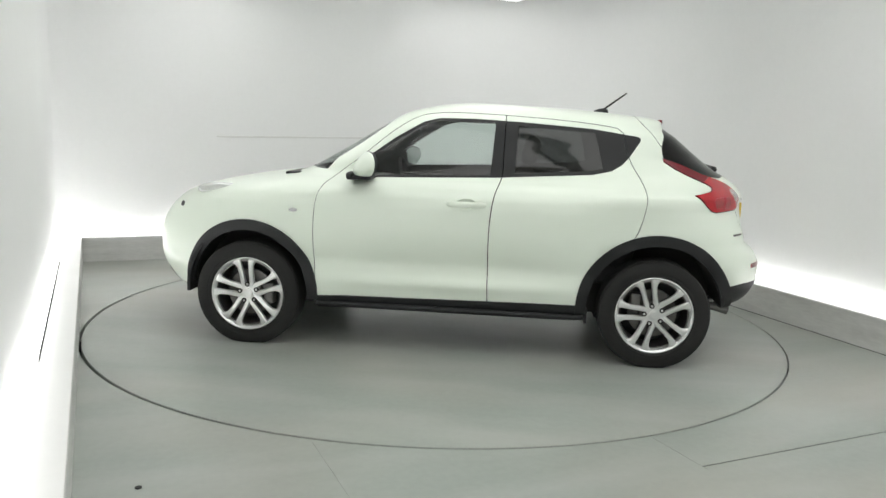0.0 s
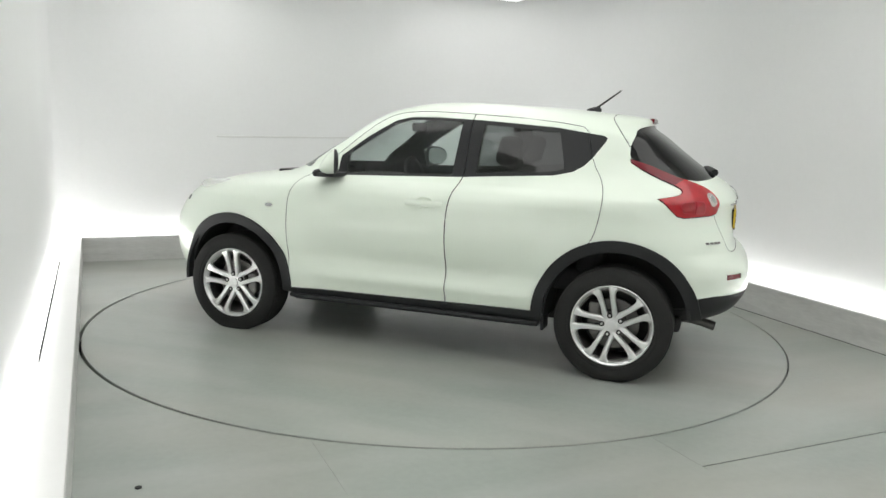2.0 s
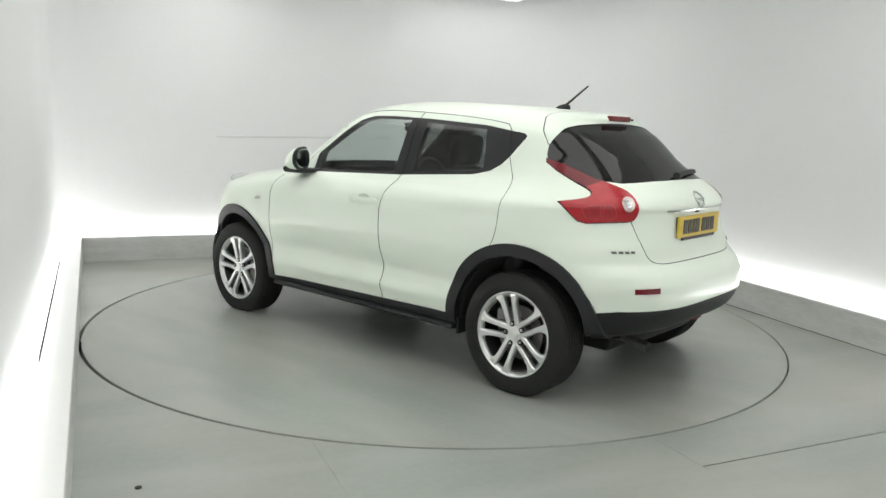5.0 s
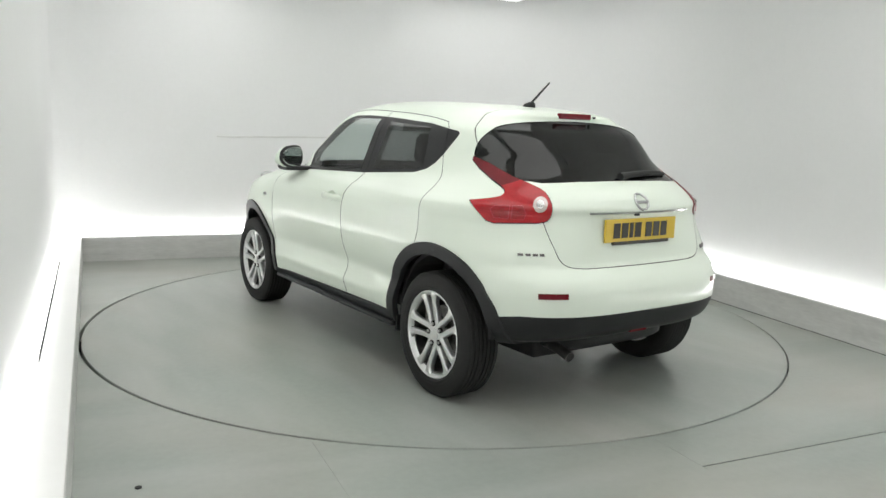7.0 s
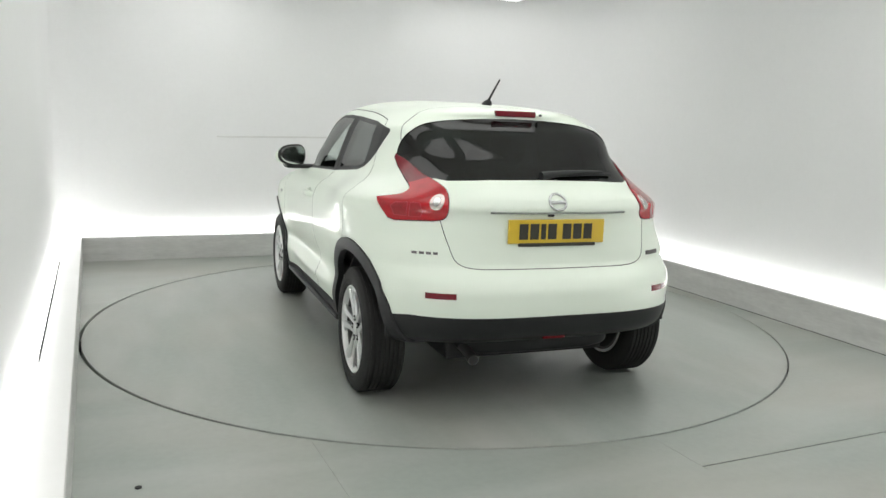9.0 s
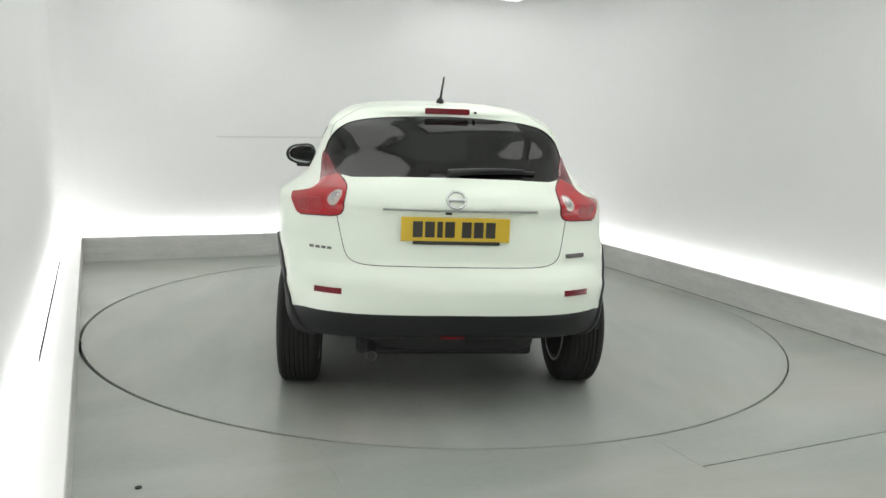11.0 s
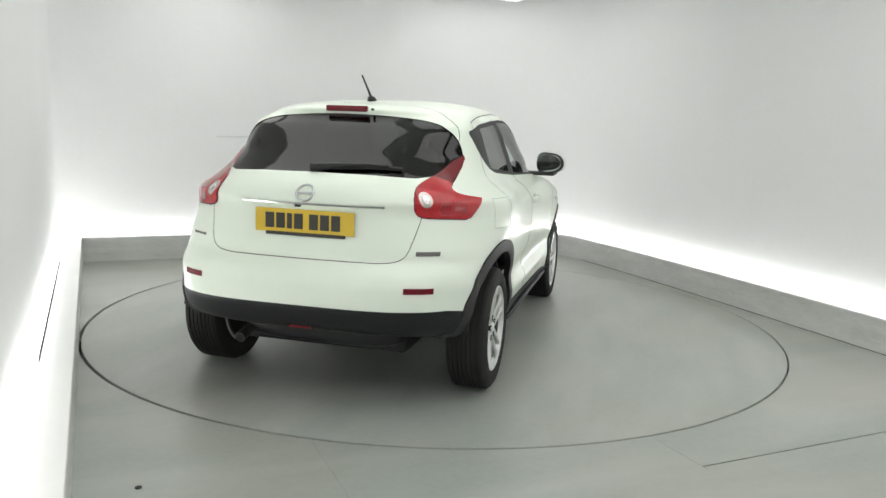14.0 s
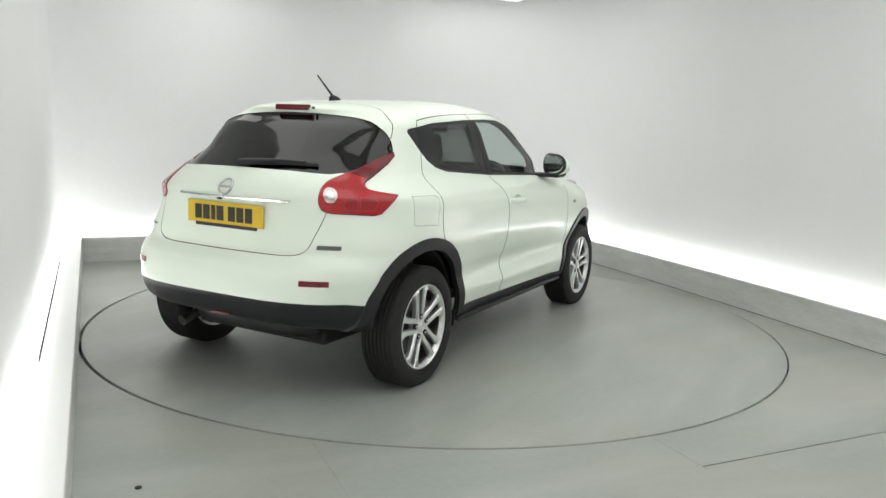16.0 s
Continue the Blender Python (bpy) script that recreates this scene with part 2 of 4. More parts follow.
def studio():
    line, back = kerb_line(), kerb_line(True)
    # floor with the round opening of the turntable and its plate joints
    slab = mesh_of(box_bm((-2.9, V_FRONT - 0.2, -0.06), (3.1, 3.5, 0.0)))
    # the opening sits a few millimetres off the table's centre, so the gap is wider towards the front
    off = ROOM.to_3x3().inverted() @ Vector((-0.0050, -0.0052, 0))
    slab = cut(slab, mesh_of(lathe_bm([(-0.2, R_TABLE + 0.0065), (0.2, R_TABLE + 0.0065)], "z", 160, centre=tuple(off))))
    for lo, hi in (((-1.4803, -2.75, -0.01), (-1.479, -1.93, 0.01)), ((0.027, -2.83, -0.01), (0.029, -2.43, 0.01)), ((0.03, -2.8025, -0.01), (2.46, -2.793, 0.01))):
        slab = cut(slab, mesh_of(box_bm(lo, hi)))
    slab.materials.clear()
    slab.materials.append(FLOOR)
    floor = tagged(new("floor", slab), "pale grey painted studio floor with thin plate joints", "floor", kind="structure")
    floor.matrix_world = ROOM
    # added sheet; its near-black colour stands for the shade in the ring gap
    pit = tagged(to_object("gap_shade_sheet", box_bm((-2.9, -3.2, -0.12), (3.0, 3.4, -0.065)), DARK_AND_SHADE), "near-black sheet below the floor, for the shade in the turntable's gap", "pit", kind="structure")
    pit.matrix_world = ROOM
    kerb = to_object("kerb", band_bm(line, [(0.0, 0.0), (0.0, KERB_H - 0.006), (0.006, KERB_H - 0.002), (0.145, KERB_H - 0.002), (0.15, KERB_H - 0.007), (0.15, 0.0)]), KERB)
    kerb.matrix_world = ROOM
    tagged(kerb, "low grey painted kerb round the turntable floor", "kerb", kind="structure")
    # added layer: the light that falls on the kerb's top, given as white
    cap = to_object("kerb_top_layer", band_bm(line, [(0.004, KERB_H - 0.0015), (0.004, KERB_H + 0.002), (0.146, KERB_H + 0.002), (0.146, KERB_H - 0.0015)]), LIT_TOP)
    cap.matrix_world = ROOM
    tagged(cap, "thin white layer on the kerb's top, paler for the strip light on it", "kerb", kind="structure")
    # the shadow line under the right kerb, laid on as a near-black bead
    foot = to_object("kerb_foot_shade", band_bm([p for p in line if p[0] > 2.3 and p[1] < 2.0], [(-0.002, 0.0), (-0.002, 0.003), (-0.0005, 0.004), (-0.0005, 0.0)]), DARK_AND_SHADE)
    foot.matrix_world = ROOM
    tagged(foot, "thin near-black bead for the shadow line at the kerb's foot", "trim", kind="structure")
    wall = to_object("wall_studio", band_bm(back, [(GAP, 0.0), (GAP, CEIL), (GAP + 0.1, CEIL), (GAP + 0.1, 0.0)]), WALL, 40)
    wall.matrix_world = ROOM
    tagged(wall, "plain white matt studio wall with a rounded corner", "wall", kind="structure")
    front = to_object("wall_front", box_bm((-3.0, V_FRONT - 0.1, 0), (3.2, V_FRONT, CEIL)), WALL)
    front.matrix_world = ROOM
    tagged(front, "plain white wall that closes the studio", "wall", kind="structure")
    ceiling = to_object("ceiling", box_bm((-3.0, V_FRONT - 0.1, CEIL), (3.2, 3.6, CEIL + 0.1)), WALL)
    ceiling.matrix_world = ROOM
    tagged(ceiling, "white studio ceiling", "ceiling", kind="structure")
    strip = to_object("led_strip", band_bm(back, [(0.162, 0.0), (0.162, 0.098), (0.214, 0.098), (0.214, 0.0)]), WALL)
    part("diffuser", band_bm(back, [(0.162, 0.10), (0.162, 0.246), (0.170, 0.260), (0.214, 0.260), (0.214, 0.10)]), STRIP, strip, "glowing white diffuser")
    strip.matrix_world = ROOM
    tagged(strip, "bright white light strip in the trough behind the kerb", "light strip")
    lip = to_object("kerb_lip", box_bm((U_LEFT - 0.1590, -1.15, KERB_H - 0.05), (U_LEFT - 0.1505, 1.69, KERB_H + 0.003), 0.001), DARK_AND_SHADE)
    lip.matrix_world = ROOM
    tagged(lip, "thin dark edge strip behind the kerb", "trim", kind="structure")
    # a shallow pale grey line on the back wall
    joint = to_object("wall_line", box_bm((-0.95, -0.016, -0.009), (0.95, -0.002, 0.009), 0.003), LINE_GREY)
    joint.matrix_world = ROOM @ pose(-0.20, V_BACK + GAP, 1.243, 0, -1.0)
    tagged(joint, "thin pale grey line along the back wall", "trim", kind="structure")
    # soft light boxes under the ceiling
    first = None
    for u, v in [p for p in itertools.product((-1.35, 0.1, 1.55), (-4.6, -2.4, -0.2, 1.92)) if p not in ((0.1, 1.92), (1.55, -0.2))]:
        m = ROOM @ pose(u, v, CEIL)
        if first is None:
            first = to_object("ceiling_light", box_bm((-0.62, -0.95, -0.05), (0.62, 0.95, 0.0), 0.01), WALL)
            tagged(first, "flat white soft light panel under the ceiling", "ceiling light", "ceiling light panels")
            part("diffuser", box_bm((-0.58, -0.91, -0.056), (0.58, 0.91, -0.04)), PANEL, first, "glowing diffuser")
            first.matrix_world = m
        else:
            copy_thing(first, m)
    # turntable
    table = tagged(new("turntable"), "round pale grey turntable flush with the floor", "turntable")
    part("deck", lathe_bm([(-0.06, R_TABLE - 0.022), (0.0, R_TABLE - 0.022)], "z", 160), FLOOR, table, "pale grey painted deck")
    part("edge_ring", lathe_bm([(-0.06, R_TABLE - 0.0215), (0.0, R_TABLE - 0.0215), (0.0, R_TABLE - 0.009), (-0.003, R_TABLE - 0.006), (-0.06, R_TABLE - 0.006)], "z", 160, closed=True), FLOOR, table, "narrow rim of the turntable")
    bolt = to_object("floor_bolt", lathe_bm([(0.0, 0.013), (0.004, 0.013), (0.006, 0.010)], "z", 16), DARK_AND_SHADE)
    bolt.matrix_world = ROOM @ pose(-2.213, -2.192, 0.0)
    tagged(bolt, "small dark round stud in the floor", "floor stud")
    return table


TABLE = studio()


# ---------------------------------------------------------------- the car: x forward, y to its left, origin between the axles on the ground
def pchip(xs, ys):
    """A smooth curve through table values that does not overshoot."""
    xs, ys = np.array(xs, float), np.array(ys, float)
    h, d = np.diff(xs), np.diff(ys) / np.diff(xs)
    m = np.zeros(len(xs))
    m[0], m[-1] = d[0], d[-1]
    for i in range(1, len(xs) - 1):
        if d[i - 1] * d[i] > 0:
            w1, w2 = 2 * h[i] + h[i - 1], h[i] + 2 * h[i - 1]
            m[i] = (w1 + w2) / (w1 / d[i - 1] + w2 / d[i])

    def f(x):
        x = np.clip(x, xs[0], xs[-1])
        i = np.clip(np.searchsorted(xs, x) - 1, 0, len(h) - 1)
        t = (x - xs[i]) / h[i]
        return (ys[i] * (1 + 2 * t) * (1 - t) ** 2 + h[i] * m[i] * t * (1 - t) ** 2 + ys[i + 1] * t * t * (3 - 2 * t) + h[i] * m[i + 1] * t * t * (t - 1))
    return f


def table(*pairs):
    return pchip([p[0] for p in pairs], [p[1] for p in pairs])


# tail and nose on the centre line, half width, and the squareness of the plan, over the height
REAR = table((0.20, -1.05), (0.30, -1.30), (0.355, -1.62), (0.385, -1.87), (0.46, -1.955), (0.54, -1.985), (0.63, -1.98), (0.69, -1.955), (0.73, -1.915),
             (0.76, -1.885), (0.82, -1.875), (0.95, -1.865), (1.0, -1.868), (1.03, -1.876), (1.07, -1.860), (1.11, -1.822), (1.145, -1.770), (1.18, -1.712), (1.30, -1.545),
             (1.40, -1.415), (1.445, -1.352), (1.465, -1.338), (1.48, -1.345), (1.495, -1.335), (1.51, -1.285), (1.53, -1.11), (1.55, -0.86), (1.565, -0.52), (1.578, -0.15))
FRONT = table((0.20, 1.55), (0.26, 1.80), (0.32, 1.98), (0.42, 2.06), (0.54, 2.10), (0.66, 2.09), (0.78, 2.04), (0.86, 1.97), (0.92, 1.89), (0.96, 1.78),
              (1.0, 1.62), (1.03, 1.47), (1.06, 1.26), (1.08, 1.11), (1.10, 1.05), (1.27, 0.735), (1.46, 0.425), (1.50, 0.345), (1.53, 0.25), (1.56, 0.11), (1.578, -0.05))
WIDTH = table((0.20, 0.62), (0.25, 0.745), (0.29, 0.815), (0.36, 0.838), (0.45, 0.846), (0.54, 0.842), (0.64, 0.862), (0.78, 0.882), (0.90, 0.886), (0.97, 0.876), (1.03, 0.842),
              (1.08, 0.782), (1.12, 0.750), (1.20, 0.722), (1.30, 0.685), (1.40, 0.645), (1.46, 0.600), (1.50, 0.548), (1.53, 0.48), (1.55, 0.40), (1.567, 0.27), (1.578, 0.06))
SQUARE_R = table((0.20, 3.4), (0.5, 3.8), (0.63, 3.7), (0.78, 3.6), (0.9, 3.0), (1.0, 2.65), (1.08, 2.7), (1.15, 2.8), (1.25, 2.75), (1.32, 3.05), (1.40, 3.3), (1.46, 3.0), (1.52, 2.5), (1.578, 2.2))
TAPER_R = table((0.20, -0.3), (0.30, -0.6), (0.355, -0.9), (0.6, -0.9), (1.40, -0.9), (1.48, -0.7), (1.53, -0.4), (1.56, -0.2), (1.578, -0.12))
SQUARE_F = table((0.20, 3.0), (0.7, 2.8), (0.95, 2.7), (1.04, 2.8), (1.1, 3.2), (1.2, 4.0), (1.45, 4.0), (1.578, 2.4))
TAPER_F = table((0.20, 0.5), (0.30, 0.7), (0.5, 0.75), (0.9, 0.75), (1.0, 0.5), (1.06, 0.2), (1.11, -0.1), (1.578, -0.1))
AXLE = 1.265


def swell(x, z):
    """Flared wings over the wheels and the hollow of the doors, added to the half width."""
    out = 0.0
    for cx, amount in ((AXLE, 0.022), (-AXLE, 0.010)):
        r = np.hypot(x - cx, (z - 0.36) * 0.95)
        out = out + amount * np.exp(-((r - 0.46) / 0.12) ** 2) * (z > 0.2)
    out = out - 0.017 * np.exp(-((z - 0.56) / 0.08) ** 2) * np.exp(-(x / 0.66) ** 4)
    out = out + 0.017 * np.exp(-((z - 0.44) / 0.04) ** 2) * np.exp(-(x / 0.68) ** 4)
    edge = 0.61 - 0.833 * (x + 1.61)
    out = out + 0.016 / (1 + np.exp(np.clip((z - edge) / 0.016, -40, 40))) * np.clip((-x - 1.50) / 0.12, 0, 1)
    back = np.clip((-x - 0.55) / 0.6, 0, 1)
    out = out + 0.066 * back * back * (3 - 2 * back) * np.exp(-((z - 1.06) / np.where(z > 1.06, 0.075, 0.11)) ** 2)
    return out


def slice_at(z, count):
    """One level line of the body, from the nose round its left side to the tail."""
    a = np.linspace(0, math.pi / 2, 700)
    mid_f, mid_r, nf, nr = TAPER_F(z), min(TAPER_R(z), -0.11), SQUARE_F(z), SQUARE_R(z)
    x = np.concatenate([mid_f + np.cos(a) ** (2 / nf) * (FRONT(z) - mid_f), np.linspace(mid_f, mid_r, 200)[1:-1], mid_r - np.cos(a[::-1]) ** (2 / nr) * (mid_r - REAR(z))])
    full = np.concatenate([np.sin(a) ** (2 / nf), np.ones(198), np.sin(a[::-1]) ** (2 / nr)])
    y = (WIDTH(z) + swell(x, z) * np.clip((1.30 - z) / 0.1, 0, 1)) * full
    d = np.concatenate([[0], np.cumsum(np.hypot(np.diff(x), np.diff(y)))])
    t = np.linspace(0, d[-1], count)
    return np.interp(t, d, x), np.interp(t, d, y)


def body_mesh(levels=190, count=110):
    z = np.linspace(0.20, 1.578, 4000)
    step = np.sqrt(np.diff(z) ** 2 * 2 + 0.35 * np.diff(REAR(z)) ** 2 + 0.35 * np.diff(FRONT(z)) ** 2 + np.diff(WIDTH(z)) ** 2)
    d = np.concatenate([[0], np.cumsum(step)])
    bm, rows = bmesh.new(), []
    for zi in np.interp(np.linspace(0, d[-1], levels), d, z):
        x, y = slice_at(zi, count)
        left = [bm.verts.new((x[k], y[k] if 0 < k < count - 1 else 0.0, zi)) for k in range(count)]
        right = [bm.verts.new((x[k], -y[k], zi)) for k in range(count - 2, 0, -1)]
        rows.append(left + right)
    n = len(rows[0])
    for r0, r1 in zip(rows, rows[1:]):
        for k in range(n):
            bm.faces.new((r0[k], r0[(k + 1) % n], r1[(k + 1) % n], r1[k]))
    for ring, top in ((rows[0], False), (rows[-1], True)):
        bm.faces.new(ring if top else ring[::-1])
    bmesh.ops.recalc_face_normals(bm, faces=bm.faces)
    bmesh.ops.triangulate(bm, faces=[f for f in bm.faces if len(f.verts) > 4])
    return bm


from mathutils.interpolate import poly_3d_calc


def inset_body(d):
    """The body drawn in by d on all sides, as a solid for hollowing."""
    bm = body_mesh(110, 60)
    for v in bm.verts:
        x, y, z = v.co
        k = min(1.0, max(0.0, (z - 1.2) / 0.35))
        low = min(1.0, max(0.0, (0.5 - z) / 0.3))
        v.co = (x - math.copysign(min(d, abs(x + 0.1)), x + 0.1), y - math.copysign(min(d, abs(y)), y), z - d * 0.8 * k + d * low)
    return mesh_of(bm)


def along_y(poly, lo=0.25, hi=1.3):
    return mesh_of(prism_bm(poly, lambda a, b, d: (a, d, b), (lo, hi)))


def along_x(poly, lo=-3.0, hi=-1.1):
    return mesh_of(prism_bm(poly, lambda a, b, d: (d, a, b), (lo, hi)))


def diagonal(poly, lo=0.9, hi=2.6):
    k = math.sqrt(0.5)
    return mesh_of(prism_bm(poly, lambda a, b, d: (k * (a - d), k * (a + d), b), (lo, hi)))


def both(poly):
    """A half outline in y >= 0, from the centre line back to it, made whole."""
    return poly + [(-y, z) for y, z in reversed(poly) if y > 1e-6]


def disc_y(cx, cz, r, lo=0.45, hi=1.3, steps=72):
    return along_y([(cx + r * math.cos(k * math.tau / steps), cz + r * math.sin(k * math.tau / steps)) for k in range(steps)], lo, hi)


class Skin:
    """The smooth outside of the body, to give cut parts its true normals."""

    def __init__(self, me):
        self.co = [v.co.copy() for v in me.vertices]
        self.no = [v.normal.copy() for v in me.vertices]
        self.faces = [tuple(p.vertices) for p in me.polygons]
        self.tree = BVHTree.FromPolygons(self.co, self.faces)

    def normal(self, p):
        _, _, i, dist = self.tree.find_nearest(p)
        f = self.faces[i]
        w = poly_3d_calc([self.co[k] for k in f], p)
        return sum((self.no[k] * a for k, a in zip(f, w)), Vector()).normalized(), dist


def finish(name, me, mats, parent, skin, label="", push=0.0, reach=0.003, scoop=None):
    """Turns a cut piece into a part: outside faces take the first material and the body's smooth normals."""
    me.materials.clear()
    for m in mats:
        me.materials.append(m)
    normals = [None] * len(me.loops)
    known = {}
    for v in me.vertices:
        known[v.index] = skin.normal(v.co)
    for p in me.polygons:
        n = sum((known[i][0] for i in p.vertices), Vector()).normalized()
        outside = p.normal.dot(n) > 0.35 and all(known[i][1] < reach for i in p.vertices)
        p.use_smooth = True
        painted = scoop is not None and (p.center - scoop).length < 0.075 and p.normal.dot(n) > -0.2
        p.material_index = 0 if painted or outside and p.normal.z > -0.75 else len(mats) - 1
        for li, vi in zip(p.loop_indices, p.vertices):
            normals[li] = known[vi][0] if outside else p.normal.copy()
    if push:
        for v in me.vertices:
            v.co += known[v.index][0] * push
    me.normals_split_custom_set(normals)
    ob = new(name, me)
    ob.parent = parent
    return tagged(ob, label) if label else ob


def side_y(x, z):
    """The half width of the body at a place of its side."""
    px, py = slice_at(z, 400)
    return float(np.interp(-x, -px, py))


def rear_x(y, z):
    """Where the tail stands at a distance y from the middle."""
    px, py = slice_at(z, 400)
    back = px < -1.0
    return float(np.interp(abs(y), py[back][::-1], px[back][::-1]))


# outlines of the panels on the side (x, z), the tail (y, z) and the rear corner (s, z)
ARCH_IN, ARCH_OUT, ARCH_Z = {AXLE: 0.386, -AXLE: 0.410}, {AXLE: 0.452, -AXLE: 0.474}, 0.345
def rounded(points, per=4):
    """The rounded line through flat points, as pairs."""
    return [tuple(v) for v in smooth_line(points, per)]


PILLAR_SEAM = rounded([(-0.312, 1.492), (-0.310, 1.25), (-0.306, 1.12), (-0.266, 1.0), (-0.246, 0.83), (-0.244, 0.59), (-0.252, 0.30)], 5)
FRONT_DOOR = rounded([(0.815, 0.30), (0.832, 0.60), (0.835, 0.80), (0.82, 0.95), (0.785, 1.035), (0.70, 1.118), (0.585, 1.205), (0.40, 1.365), (0.25, 1.462), (0.13, 1.492), (-0.05, 1.500), (-0.30, 1.493)]) + PILLAR_SEAM
REAR_DOOR = [(x - 0.006, z) for x, z in reversed(PILLAR_SEAM)] + rounded([(-0.330, 1.491), (-0.60, 1.478), (-0.85, 1.457), (-1.00, 1.436)]) + rounded(
    [(-1.035, 1.405), (-1.058, 1.30), (-1.092, 1.215), (-1.140, 1.135), (-1.168, 1.05), (-1.160, 0.95), (-1.125, 0.82), (-1.06, 0.74), (-0.95, 0.63), (-0.87, 0.52), (-0.84, 0.30)], 5)
OPENING = [(0.535, 1.082), (-0.30, 1.113), (-0.86, 1.152), (-0.97, 1.178), (-1.03, 1.215), (-1.075, 1.265), (-1.14, 1.362), (-1.142, 1.378), (-1.125, 1.390), (-0.85, 1.428), (-0.39, 1.456), (-0.10, 1.466),
           (0.10, 1.463), (0.20, 1.437), (0.38, 1.328), (0.545, 1.205), (0.555, 1.10)]
FRONT_PANE = [(0.49, 1.098), (-0.235, 1.126), (-0.255, 1.446), (0.09, 1.450), (0.19, 1.424), (0.37, 1.314), (0.50, 1.222)]
REAR_PANE = [(-0.385, 1.142), (-0.84, 1.173), (-0.915, 1.19), (-0.905, 1.25), (-0.865, 1.405), (-0.395, 1.434)]
TAILGATE = both([(0.0, 0.748)] + rounded([(0.38, 0.750), (0.465, 0.759), (0.514, 0.790), (0.538, 0.86), (0.560, 0.95), (0.572, 1.02), (0.56, 1.10)], 5) + [(0.55, 1.18), (0.57, 1.338), (0.80, 1.338), (0.80, 1.64), (0.0, 1.64)])
# the spoiler ends on the side along a line that rises forward from the corner of the rear window
SPOILER = [(-3.0, 0.5), (-1.0, 0.5), (-1.0, 1.22), (-1.272, 1.334)] + rounded([(-1.262, 1.350), (-1.205, 1.425), (-1.160, 1.478), (-1.142, 1.52), (-1.138, 1.65)]) + [(-3.0, 1.65)]
BACK_PANE = both([(0.0, 1.164), (0.30, 1.160), (0.50, 1.150)] + rounded([(0.575, 1.162), (0.630, 1.205), (0.645, 1.245), (0.638, 1.290), (0.612, 1.343), (0.572, 1.385), (0.50, 1.423), (0.37, 1.446), (0.18, 1.459)]) + [(0.0, 1.463)])
LAMP = [(-0.450, 1.262), (-0.54, 1.232)] + [tuple(v) for v in smooth_line([(-0.672, 1.172), (-0.780, 1.136), (-0.840, 1.106), (-0.872, 1.062), (-0.878, 1.018), (-0.858, 0.978), (-0.810, 0.966)], 4)] + [
    (-0.70, 0.962), (-0.605, 0.957), (-0.565, 0.966), (-0.530, 0.998), (-0.474, 1.054)] + [tuple(v) for v in smooth_line([(-0.57, 1.068), (-0.622, 1.080), (-0.644, 1.100), (-0.628, 1.122), (-0.570, 1.155), (-0.492, 1.205)], 4)] + [(-0.448, 1.245)]
SILL = [(0.95, 0.15), (0.95, 0.330), (0.82, 0.336), (-0.83, 0.362), (-0.95, 0.365), (-0.95, 0.15)]
REAR_LOW = [(-1.30, 0.15), (-1.30, 0.505), (-1.66, 0.508), (-1.80, 0.530), (-1.93, 0.532), (-2.3, 0.528), (-2.3, 0.15)]
FRONT_LOW = [(1.30, 0.15), (1.30, 0.21), (1.70, 0.24), (1.85, 0.345), (1.92, 0.41), (2.3, 0.42), (2.3, 0.15)]
SCREEN = both([(0.0, 1.125), (0.40, 1.12), (0.60, 1.115), (0.56, 1.25), (0.50, 1.40), (0.42, 1.455), (0.20, 1.480), (0.0, 1.484)])


